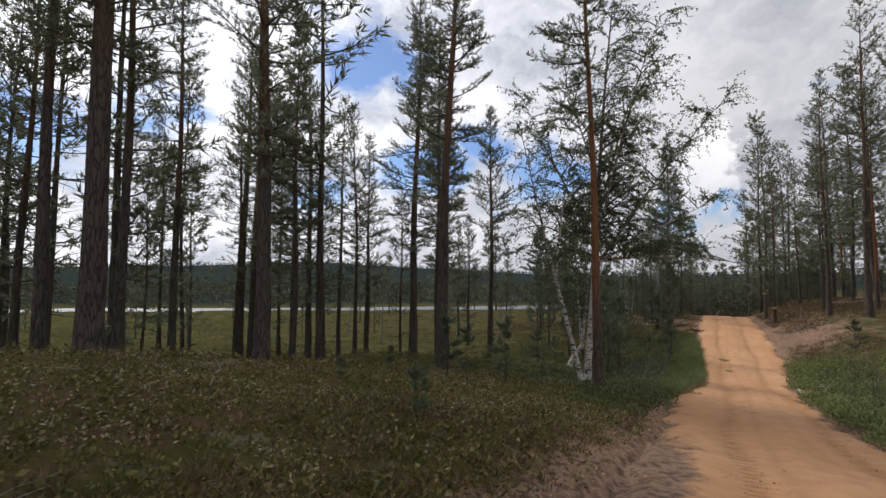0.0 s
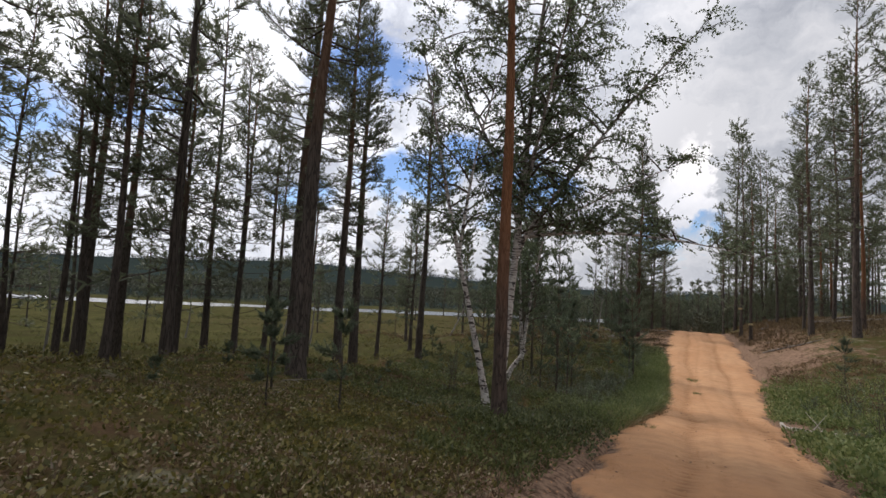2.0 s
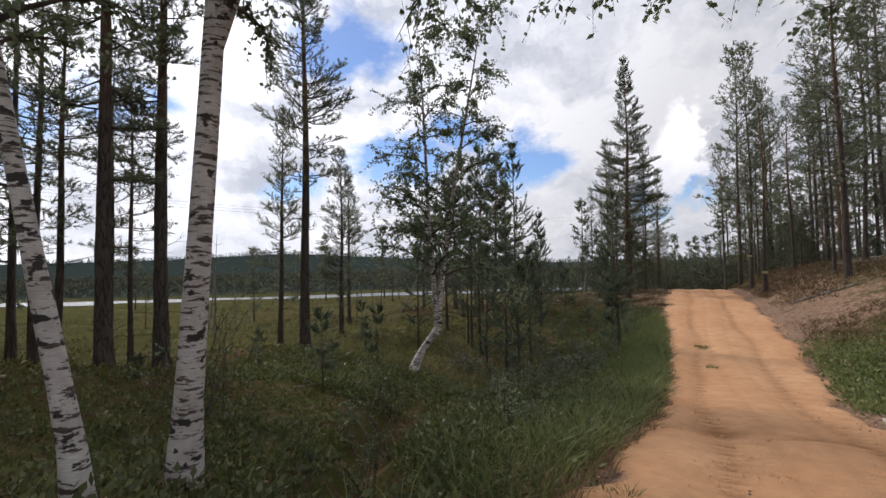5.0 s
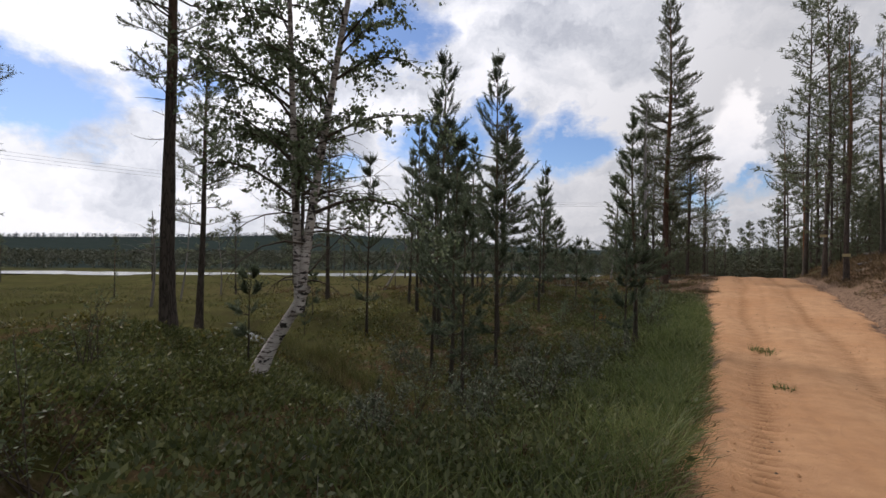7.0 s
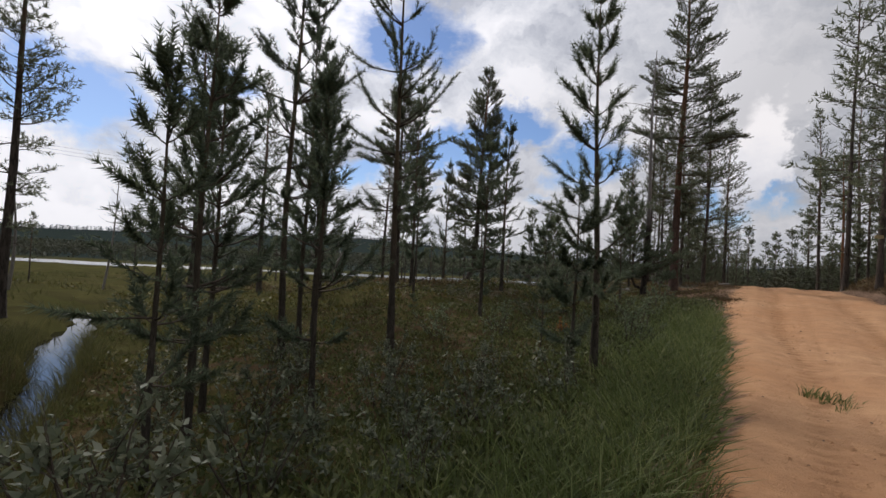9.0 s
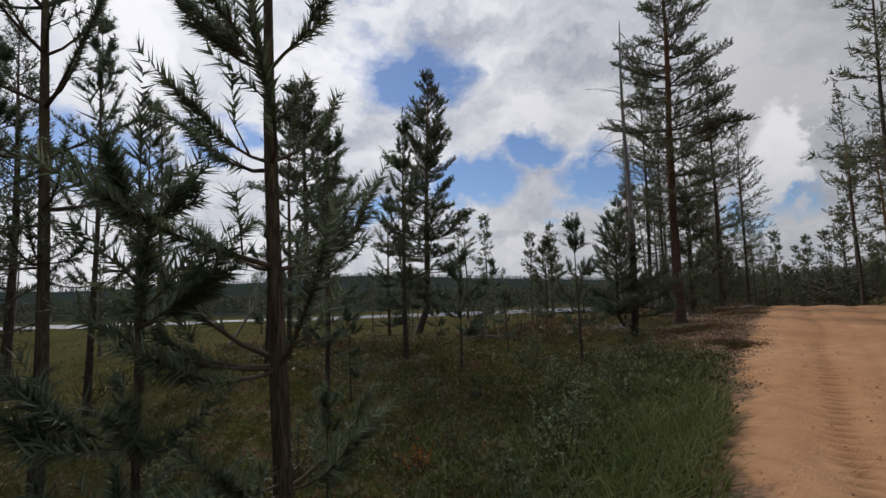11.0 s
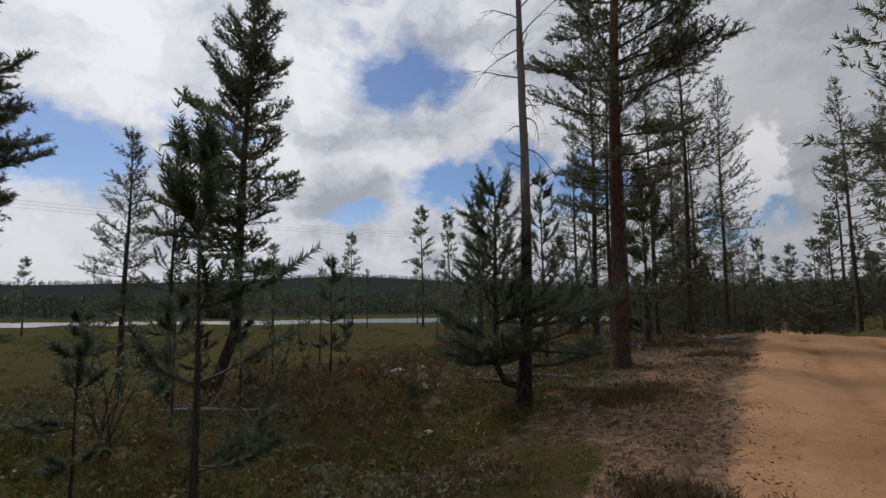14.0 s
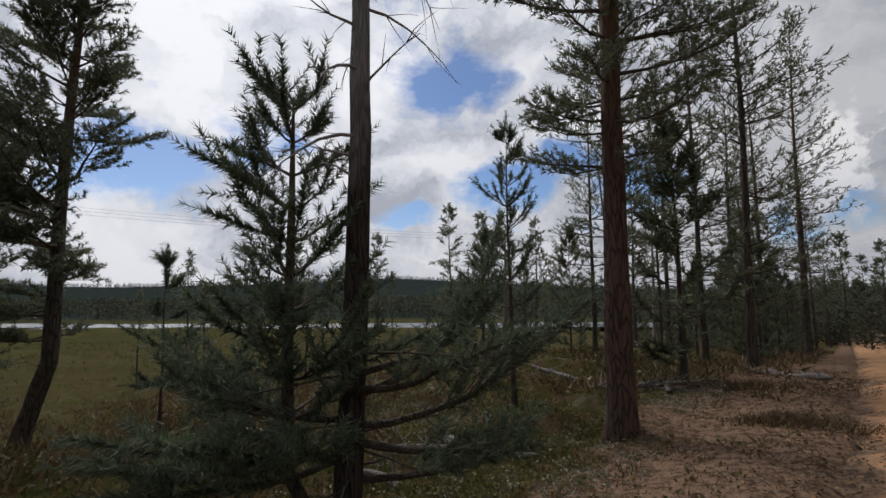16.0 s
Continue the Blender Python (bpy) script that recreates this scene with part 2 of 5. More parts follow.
def ground_material():
    m, n, b = material("heath_ground", 1.0, 0.0)
    p = spot(n)
    big, mid, fine = n.noise(p, 0.35, 4.0), n.noise(p, 2.3, 5.0), n.noise(p, 26.0, 5.0, 0.7)
    moss = n.mix(fine, (0.030, 0.034, 0.012), (0.105, 0.100, 0.035))
    litter = n.mix(fine, (0.050, 0.032, 0.019), (0.165, 0.110, 0.064))
    col = n.mix(n.ramp(mid, [(0.42, 0.0), (0.62, 1.0)]), moss, litter)
    lichen = n.mix(fine, (0.13, 0.12, 0.085), (0.34, 0.31, 0.24))
    col = n.mix(n.math("MULTIPLY", n.ramp(n.noise(p, 1.3, 6.0, 0.7), [(0.56, 0.0), (0.68, 1.0)]), 0.62), col, lichen)
    zones = n.add("ShaderNodeAttribute", attribute_name="zones")
    zs = n.add("ShaderNodeSeparateColor")
    n.link(zones.outputs["Color"], zs.inputs[0])
    ragged = n.math("ADD", zs.outputs[0], n.math("MULTIPLY", n.math("SUBTRACT", n.noise(p, 1.7, 8.0, 0.7), 0.5), 1.3))
    sandy = n.mix(fine, (0.160, 0.100, 0.068), (0.44, 0.295, 0.205))
    sandy = n.mix(n.ramp(n.noise(p, 9.0, 7.0, 0.75), [(0.44, 0.0), (0.60, 1.0)]), sandy, (0.105, 0.068, 0.048))
    col = n.mix(n.ramp(ragged, [(0.42, 0.0), (0.60, 1.0)]), col, sandy)
    bog = n.mix(n.ramp(big, [(0.35, 0.0), (0.65, 1.0)]), (0.062, 0.064, 0.024), (0.118, 0.106, 0.043))
    bog = n.mix(n.ramp(n.noise(n.mapped(p, (1.0, 0.45, 1.0)), 0.9, 7.0, 0.65), [(0.42, 0.0), (0.62, 1.0)]), bog, (0.060, 0.050, 0.026))
    bog = n.mix(n.math("MULTIPLY", fine, 0.6), bog, (0.055, 0.060, 0.022))
    col = n.mix(zs.outputs[1], col, bog)
    # dark as forest, with a blue-green tint painting distance haze into the colour
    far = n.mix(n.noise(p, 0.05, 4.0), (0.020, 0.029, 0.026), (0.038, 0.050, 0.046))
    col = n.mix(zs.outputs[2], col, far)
    n.link(col, b.inputs["Base Color"])
    bump(n, b, n.math("ADD", fine, mid), 0.8, 0.05)
    return m


def sand_material():
    m, n, b = material("road_sand", 0.95, 0.12)
    p = spot(n)
    big, mid, fine = n.noise(p, 0.5, 4.0), n.noise(p, 3.5, 6.0, 0.65), n.noise(p, 60.0, 4.0, 0.7)
    col = n.mix(n.ramp(big, [(0.35, 0.0), (0.65, 1.0)]), (0.53, 0.270, 0.128), (0.61, 0.350, 0.186))
    col = n.mix(n.ramp(mid, [(0.40, 0.0), (0.75, 1.0)]), col, (0.40, 0.205, 0.104))
    col = n.mix(n.math("MULTIPLY", fine, 0.5), col, (0.56, 0.345, 0.20))
    zones = n.add("ShaderNodeAttribute", attribute_name="zones")
    zs = n.add("ShaderNodeSeparateColor")
    n.link(zones.outputs["Color"], zs.inputs[0])
    edge = n.math("ADD", zs.outputs[0], n.math("MULTIPLY", n.math("SUBTRACT", mid, 0.5), 1.1))
    litter = n.mix(fine, (0.160, 0.100, 0.068), (0.44, 0.295, 0.205))
    litter = n.mix(n.ramp(n.noise(p, 9.0, 7.0, 0.75), [(0.44, 0.0), (0.60, 1.0)]), litter, (0.105, 0.068, 0.048))
    col = n.mix(n.ramp(edge, [(0.45, 0.0), (0.75, 1.0)]), col, litter)
    # darker brown in wash-out and hollow, then along the tracks and tread
    col = n.mix(zs.outputs[1], col, (0.27, 0.125, 0.052))
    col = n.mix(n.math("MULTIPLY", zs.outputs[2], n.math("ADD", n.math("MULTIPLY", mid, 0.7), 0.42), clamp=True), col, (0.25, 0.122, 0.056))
    n.link(col, b.inputs["Base Color"])
    pebble = n.add("ShaderNodeTexVoronoi", Scale=16.0)
    n.link(p, pebble.inputs["Vector"])
    h = n.math("ADD", n.math("MULTIPLY", mid, 1.2), n.math("MULTIPLY", fine, 0.35))
    h = n.math("ADD", h, n.math("MULTIPLY", n.ramp(pebble.outputs["Distance"], [(0.0, 1.0), (0.25, 0.0)]), 0.25))
    bump(n, b, h, 1.0, 0.06)
    return m


def water_material():
    m, n, b = material("still_water", 0.06, 0.5)
    b.inputs["Base Color"].default_value = (0.012, 0.011, 0.009, 1)
    b.inputs["IOR"].default_value = 1.33
    bump(n, b, n.noise(spot(n), 5.0, 3.0), 0.08, 0.02)
    return m


def plain(name, col, rough=0.6):
    m, n, b = material(name, rough)
    n.link(n.mix(n.noise(local(n), 8.0, 4.0), tuple(c * 0.75 for c in col), col), b.inputs["Base Color"])
    return m


GROUND, SAND, WATER = ground_material(), sand_material(), water_material()
LAKE = material("rippled_lake", 0.3, 0.5)
LAKE[2].inputs["Base Color"].default_value = (0.10, 0.11, 0.12, 1)
bump(LAKE[1], LAKE[2], LAKE[1].noise(spot(LAKE[1]), 2.0, 3.0), 1.0, 0.35)
LAKE = LAKE[0]


# ---- shape of the land ----
def curve_of(pairs):
    a = np.array(pairs, float)
    ys = np.linspace(a[0, 0], a[-1, 0], 600)
    zs = np.interp(ys, a[:, 0], a[:, 1])
    k = np.hanning(31)
    zs = np.convolve(np.pad(zs, 15, mode="edge"), k / k.sum(), "valid")
    return lambda y: np.interp(y, ys, zs)


road_z = curve_of([(-40, 2.0), (-6, 0.55), (0, -0.02), (6, -0.80), (9, -1.30), (15, -1.98), (17.5, -2.32), (22, -2.90), (25, -3.03),
                   (30, -2.90), (34, -2.66), (38, -2.47), (42, -2.40), (47, -2.36), (51, -2.42), (58, -2.95), (70, -4.1), (90, -5.2), (120, -5.4)])
road_l = curve_of([(-40, -1.2), (-5, -1.2), (3, -0.95), (8, -0.75), (12, -0.9), (15.8, -0.95), (17.5, -0.4), (20, -0.45), (26, -0.5), (31, -0.7),
                   (35, -1.0), (40, -1.3), (47, -0.95), (60, -0.8), (120, -0.8)])
road_r = curve_of([(-40, 2.4), (8, 2.3), (14, 2.0), (18, 2.3), (22, 2.4), (27, 3.0), (32, 3.1), (40, 3.1), (60, 2.7), (120, 2.7)])


def smooth(a, b, v):
    t = np.clip((v - a) / (b - a), 0, 1)
    return t * t * (3 - 2 * t)


_g = np.random.default_rng(5)
_waves = [(_g.uniform(0, 6.28), _g.uniform(0, 6.28), _g.uniform(0.3, 1.0) * f, f) for f in (0.25, 0.4, 0.7, 1.1, 1.7, 2.6, 3.9, 5.5) for _ in range(3)]


def lumps(x, y):
    v = np.zeros_like(np.asarray(x, float) + np.asarray(y, float))
    for a, ph, k, f in _waves:
        v = v + np.sin(x * f * np.cos(a) + y * f * np.sin(a) + ph) / (f + 0.6)
    return v * 0.035


BROOK_Y, BROOK_SLOPE = 21.98, 0.42


def creek_off(x, y):
    """Distance to the brook's line, which winds out into the bog."""
    line = BROOK_Y + BROOK_SLOPE * (-4.4 - x) + 0.12 * np.sin(x * 1.3)
    return np.abs(y - line) * 0.93


def ditch_off(x, y):
    """Distance to the old ditch that runs from the verge down to the brook."""
    ax, ay, bx, by = -2.3, 14.0, -5.6, 20.6
    t = np.clip(((x - ax) * (bx - ax) + (y - ay) * (by - ay)) / ((bx - ax) ** 2 + (by - ay) ** 2), 0, 1)
    return np.hypot(x - ax - t * (bx - ax) + 0.15 * np.sin(y * 2.1), y - ay - t * (by - ay))


LAKE_BEAR = radians(35)


def lake_way(x, y):
    """Distance from the start towards the lake, whose shore lies square to that line."""
    return -np.sin(LAKE_BEAR) * x + np.cos(LAKE_BEAR) * y


def shore_line(x, y):
    along = np.cos(LAKE_BEAR) * x + np.sin(LAKE_BEAR) * y
    return 100 + 1.6 * np.sin(along * 0.07) + 0.9 * np.sin(along * 0.19 + 1)


def land(x, y, rough=True):
    x, y = np.asarray(x, float), np.asarray(y, float)
    zr = road_z(y)
    knoll = 0.45 * np.exp(-((x + 7.5) / 4.5) ** 2 - ((y - 4) / 6.0) ** 2) + 0.22 * np.exp(-((x + 9) / 4.0) ** 2 - ((y - 15) / 5.0) ** 2)
    knoll = knoll + 0.5 * np.exp(-((x + 10) / 3.0) ** 2 - ((y - 21.3) / 2.2) ** 2)
    knoll = knoll + 0.38 * np.exp(-((x + 5.6) / 1.2) ** 2 - ((y - 20.1) / 0.9) ** 2)
    fall = 0.03 * np.clip(y, 0, 32)
    fall = fall + (0.96 - fall) * smooth(-30, -70, x)
    bog = -2.25 - fall - 2.42 * smooth(22, 86, lake_way(x, y))
    w = smooth(-9.0, -19.0, x)
    left = (zr + knoll) * (1 - w) + bog * w
    dip = smooth(-0.4, -4.5, x) * smooth(14, 21, y) * (1 - smooth(29, 37, y)) * 0.22
    left = left - dip
    shelf = smooth(-1.2, -4.0, x) * smooth(34.5, 39, y) * (0.55 - 0.22 * smooth(41, 45, y)) + smooth(-6, -11, x) * 0.35 * smooth(35, 39, y)
    left = left - shelf * (1 - smooth(-20, -40, x))
    brook = smooth(-2.2, -4.0, x) * (1 - smooth(-24, -30, x) * 0.5)
    d = creek_off(x, y)
    left = left - brook * (0.30 * np.exp(-(d / 2.2) ** 2) + 0.62 * np.exp(-(d / 0.33) ** 4) * smooth(-22, -9, x))
    left = left - 0.62 * np.exp(-(ditch_off(x, y) / 0.45) ** 2) * (1 - 0.8 * smooth(17.2, 19.2, y))
    bank = smooth(2.6, 7.0, x) * (1.15 * smooth(22, 34, y) + 0.15) + 0.10 * np.maximum(0, x - 4.0) * smooth(14, 34, y)
    bank = np.minimum(bank, 4.5)
    right = zr + bank
    z = np.where(x < 0, left, right)
    if rough:
        off = np.maximum(road_l(y) - x, x - road_r(y))
        z = z + lumps(x, y) * smooth(0.0, 1.2 + 1.5 * smooth(30, 36, y), off) * (1 + 1.3 * smooth(-3, -9, x) * 0.5)
        z = z + 0.05 * smooth(0.0, 0.5, off) * (1 - smooth(30, 35, y)) * (1 - smooth(16, 22, y) * (1 - smooth(30, 36, y)))
        hum = np.clip(lumps(x * 2.3 + 11, y * 2.3) / 0.06, -0.6, 1.6)
        z = z + 0.11 * hum * smooth(-2.4, -4.2, x) * smooth(-34, -24, x) * (0.35 + 0.65 * smooth(28, 34, y)) * (creek_off(x, y) > 0.9)
    # the far land: falls to the lake, then rises into wooded hills
    r = np.hypot(x, y - 20)
    a = np.arctan2(-x, y - 20)
    hill = 56 + 13 * np.sin(a * 3.1 + 0.6) + 7 * np.sin(a * 7.3 + 1.9) + 3 * np.sin(a * 17 + 0.4)
    z = z - 0.7 * np.exp(-((lake_way(x, y) - shore_line(x, y) - 4.8) / 5.0) ** 4) * smooth(-12, -24, x)
    z = z + 0.6 * smooth(330, 1500, r) * hill * (0.22 + 1.1 * smooth(0.15, 0.9, a) * (1 - smooth(2.6, 3.1, a)))
    return z


def axis(lo, hi, fine_lo, fine_hi, step, grow=1.16):
    v = list(np.arange(fine_lo, fine_hi, step))
    s = step
    while v[-1] < hi:
        s *= grow
        v.append(v[-1] + s)
    s, head = step, [v[0]]
    while head[-1] > lo:
        s *= grow
        head.append(head[-1] - s)
    return np.array(head[:0:-1] + v)


def make_mesh(name, verts, faces, mat, smooth_shade=True):
    """A mesh from arrays: faces are an (n, 3) or (n, 4) array."""
    verts, faces = np.asarray(verts, np.float32), np.asarray(faces, np.int32)
    k = faces.shape[1]
    me = bpy.data.meshes.new(name)
    me.vertices.add(len(verts))
    me.vertices.foreach_set("co", verts.ravel())
    me.loops.add(faces.size)
    me.loops.foreach_set("vertex_index", faces.ravel())
    me.polygons.add(len(faces))
    me.polygons.foreach_set("loop_start", np.arange(0, faces.size, k, dtype=np.int32))
    me.update(calc_edges=True)
    me.polygons.foreach_set("use_smooth", np.full(len(faces), smooth_shade))
    me.materials.append(mat)
    me.validate()
    return me


def sheet(name, X, Y, Z, mat, zones=None):
    nx, ny = X.shape
    i = np.arange(nx * ny).reshape(nx, ny)
    f = np.stack([i[:-1, :-1], i[1:, :-1], i[1:, 1:], i[:-1, 1:]], -1).reshape(-1, 4)
    me = make_mesh(name, np.stack([X, Y, Z], -1).reshape(-1, 3), f, mat)
    if zones is not None:
        at = me.attributes.new("zones", "FLOAT_COLOR", "POINT")
        at.data.foreach_set("color", np.concatenate([zones.reshape(-1, 3), np.ones((nx * ny, 1))], 1).astype(np.float32).ravel())
    return me


gx, gy = axis(-2600, 2600, -7.0, 4.2, 0.15), axis(-2600, 2600, -1.0, 46.0, 0.18)
X, Y = np.meshgrid(gx, gy, indexing="ij")
Z = land(X, Y)
off = np.maximum(road_l(Y) - X, X - road_r(Y))
Z = np.where(off < 0.12, Z - 0.16 * smooth(0.12, -0.10, off), Z)
sandy = (1 - smooth(0.0, 1.5, off)) * 0.95
sandy = np.maximum(sandy, smooth(-5.2, -2.2, X) * (X < 0) * smooth(36.5, 40, Y) * (1 - smooth(50, 56, Y)) * 0.75)
sandy = np.maximum(sandy, (X > 2) * smooth(26, 32, Y) * (1 - 0.75 * smooth(4.5, 9, X)) * 0.66 * (1 - smooth(48, 55, Y)))
sandy = np.maximum(sandy, 0.62 * np.exp(-((X + 0.9) / 1.0) ** 2) * (1 - smooth(5, 9, Y)))
sandy = np.where((X < 0) & (Y > 15) & (Y < 34), sandy * (1 - smooth(0.3, 0.7, off)), sandy)
boggy = smooth(-12, -19, X) * (1 - 0.55 * smooth(30, 40, Y) * (1 - smooth(-40, -60, X)))
sandy = sandy * smooth(0.25, 0.6, ditch_off(X, Y))
boggy = np.maximum(boggy, smooth(-6.5, -9.5, X) * smooth(22.0, 24.5, Y) * (1 - smooth(30, 33, Y)))
# mask of the dark, haze-tinted ground past the lake
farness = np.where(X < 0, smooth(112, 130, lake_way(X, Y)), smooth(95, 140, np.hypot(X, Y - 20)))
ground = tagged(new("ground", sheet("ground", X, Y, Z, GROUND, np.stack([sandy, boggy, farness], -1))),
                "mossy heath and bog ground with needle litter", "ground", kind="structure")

# the sand road: soft ruts, tread marks and wash-outs
v_road = np.concatenate([np.arange(-3, 46, 0.055), np.linspace(46, 90, 110)])
u_road = np.linspace(0, 1, 52)
U, V = np.meshgrid(u_road, v_road, indexing="ij")
wob = 0.10 * np.sin(V * 1.7) + 0.09 * np.sin(V * 4.1 + 1) + 0.05 * np.sin(V * 7.3 + 2)
wob2 = 0.12 * np.sin(V * 1.3 + 2) + 0.07 * np.sin(V * 3.7) + 0.05 * np.sin(V * 8.1 + 1)
XL, XR = road_l(V) + wob - 0.12, road_r(V) + wob2 + 0.12
RX = XL + (XR - XL) * U
RZ = road_z(V) + 0.03
rut = lambda c, w: np.exp(-((RX - c) / w) ** 2)
meander = 0.08 * np.sin(V * 0.5) + 0.05 * np.sin(V * 1.1 + 1)
RZ = RZ - 0.040 * rut(0.25 + meander, 0.20) - 0.042 * rut(1.75 + meander, 0.22) + 0.028 * rut(1.0 + meander, 0.3) + 0.02 * rut(-0.25 + meander, 0.16)
RZ = RZ - 0.014 * rut(0.72 + 0.12 * np.sin(V * 0.31 + 2), 0.10)
tread = np.sin(V * 33.0 + 6 * np.abs(RX - 0.25 - meander)) * 0.017
RZ = RZ + tread * (rut(0.25 + meander, 0.13) + rut(1.72 + meander, 0.14)) * (0.4 + 0.6 * np.sin(V * 0.23) ** 2)
RZ = RZ + lumps(RX * 1.6, V * 0.9) * 0.045 + lumps(RX * 3.4 + 5, V * 2.9) * 0.06 + lumps(RX * 9.0 + 2, V * 8.0) * 0.05
wash = np.exp(-((V - 17.9 - 0.10 * RX - 0.08 * np.sin(RX * 5)) / 0.13) ** 2) * (0.12 + 0.88 * smooth(0.8, 1.3, RX))
hollow = np.exp(-((RX - 0.35) / 0.42) ** 2 - ((V - 18.3) / 0.45) ** 2)
lip = np.exp(-((V - 17.62 - 0.10 * RX - 0.08 * np.sin(RX * 5)) / 0.10) ** 2) * smooth(0.8, 1.3, RX)
RZ = RZ - 0.11 * wash + 0.035 * lip - 0.09 * hollow
edge = np.minimum(U, 1 - U)
# darker sand colour along the wheel tracks and in the tread's low parts
track_tone = 0.40 * (rut(0.25 + meander, 0.10) + rut(1.72 + meander, 0.11)) + 0.35 * rut(0.72 + 0.12 * np.sin(V * 0.31 + 2), 0.06) + 0.3 * rut(1.25 + 0.1 * np.sin(V * 0.4), 0.05)
track_tone = np.clip(0.6 * track_tone + smooth(0.0, -0.009, tread) * 0.9 * (rut(0.25 + meander, 0.12) + rut(1.72 + meander, 0.13)) * (0.4 + 0.6 * np.sin(V * 0.23) ** 2), 0, 1)
RZ = RZ - 0.11 * (1 - smooth(0.0, 0.11, edge)) - 0.012
marg = 1 - smooth(0.02, 0.16, edge)
shoulder = np.maximum(marg * 0.75, (1 - smooth(-1.5, -0.2, RX)) * smooth(30, 35, V) * 1.05)
shoulder = np.maximum(shoulder, (1 - smooth(-0.55, 0.25, RX)) * (1 - smooth(5, 11, V)) * 1.0)
road = tagged(new("road", sheet("road", RX, V, RZ, SAND, np.stack([shoulder, np.clip(wash * 0.75 + hollow ** 2 * 0.8, 0, 1), track_tone], -1))),
              "orange sand forest road with soft wheel ruts", "road", kind="structure")

# brook and lake
wx = np.linspace(-16, -3.3, 90)
WX, WU = np.meshgrid(wx, np.linspace(-1, 1, 5), indexing="ij")
cl = BROOK_Y + BROOK_SLOPE * (-4.4 - WX) + 0.12 * np.sin(WX * 1.3)
brook_z = -3.715 + 0.0 * WX
tagged(new("brook_water", sheet("brook_water", WX, cl + WU * 0.5, brook_z, WATER)), "narrow brook of still dark water reflecting the sky", "water", kind="structure")
LA, LW = np.meshgrid(np.linspace(-190, 80, 60), np.linspace(-1.0, 10.5, 6), indexing="ij")
lake_s = 100 + 1.6 * np.sin(LA * 0.07) + 0.9 * np.sin(LA * 0.19 + 1) + LW
LX = np.cos(LAKE_BEAR) * LA - np.sin(LAKE_BEAR) * lake_s
LY = np.sin(LAKE_BEAR) * LA + np.cos(LAKE_BEAR) * lake_s
tagged(new("lake_water", sheet("lake_water", LX, LY, LX * 0 - 5.80, LAKE)), "pale lake beyond the open bog", "water", kind="structure")


# ---- builders of plants ----
class Shape:
    """Gathers tubes and blades and turns them into one mesh."""

    def __init__(self):
        self.v, self.f, self.n = [], [], 0

    def add(self, v, f):
        v = np.asarray(v, float).reshape(-1, 3)
        self.v.append(v)
        self.f.append(np.asarray(f, int).reshape(-1, 3) + self.n)
        self.n += len(v)

    def tube(self, path, radii, sides, wobble=0.0, rng=None):
        path, radii = np.asarray(path, float), np.asarray(radii, float)
        k = len(path)
        d = np.gradient(path, axis=0)
        d /= np.linalg.norm(d, axis=1)[:, None] + 1e-9
        ref = np.where(np.abs(d[:, 2:3]) > 0.8, np.array([[1.0, 0, 0]]), np.array([[0, 0, 1.0]]))
        a = np.cross(d, ref)
        a /= np.linalg.norm(a, axis=1)[:, None] + 1e-9
        b = np.cross(d, a)
        t = np.arange(sides) * 2 * np.pi / sides
        r = radii[:, None] * np.ones((k, sides))
        if wobble:
            r = r * (1 + wobble * rng.standard_normal((k, sides)))
        p = path[:, None] + r[..., None] * (np.cos(t)[None, :, None] * a[:, None] + np.sin(t)[None, :, None] * b[:, None])
        i = np.arange(k * sides).reshape(k, sides)
        j = np.roll(i, -1, 1)
        q = np.stack([i[:-1], j[:-1], j[1:], i[1:]], -1).reshape(-1, 4)
        self.add(p, np.concatenate([q[:, [0, 1, 2]], q[:, [0, 2, 3]]]))

    def blades(self, base, direction, length, width, side=None, rng=None):
        """Thin pointed triangles from base along direction."""
        m = len(base)
        if m == 0:
            return
        if side is None:
            side = np.cross(direction, rng.standard_normal((m, 3)))
            side /= np.linalg.norm(side, axis=1)[:, None] + 1e-9
        w = (np.asarray(width) * np.ones(m))[:, None] * 0.5
        tip = base + direction * (np.asarray(length) * np.ones(m))[:, None]
        v = np.stack([base - side * w, base + side * w, tip], 1)
        self.add(v, np.arange(3 * m).reshape(m, 3))

    def leaves(self, base, direction, length, width, rng):
        """Four-cornered leaves, widest in the middle."""
        m = len(base)
        if m == 0:
            return
        side = np.cross(direction, rng.standard_normal((m, 3)))
        side /= np.linalg.norm(side, axis=1)[:, None] + 1e-9
        L, w = (np.asarray(length) * np.ones(m))[:, None], (np.asarray(width) * np.ones(m))[:, None] * 0.5
        mid = base + direction * L * 0.45
        v = np.stack([base, mid + side * w, base + direction * L, mid - side * w], 1)
        i = np.arange(4 * m).reshape(m, 4)
        self.add(v, np.concatenate([i[:, [0, 1, 2]], i[:, [0, 2, 3]]]))

    def tufts(self, base, direction, length, needles, needle_len, width, rng):
        """Needle brushes along shoots."""
        m = len(base)
        if m == 0:
            return
        u = rng.uniform(0.0, 1.0, (m, needles))
        r = rng.standard_normal((m, needles, 3))
        d = direction[:, None]
        r -= (r * d).sum(-1, keepdims=True) * d
        r /= np.linalg.norm(r, axis=-1, keepdims=True) + 1e-9
        way = d * rng.uniform(0.45, 0.95, (m, needles, 1)) + r * 0.75
        way /= np.linalg.norm(way, axis=-1, keepdims=True)
        start = base[:, None] + d * (u * (np.asarray(length) * np.ones(m))[:, None])[..., None]
        n = m * needles
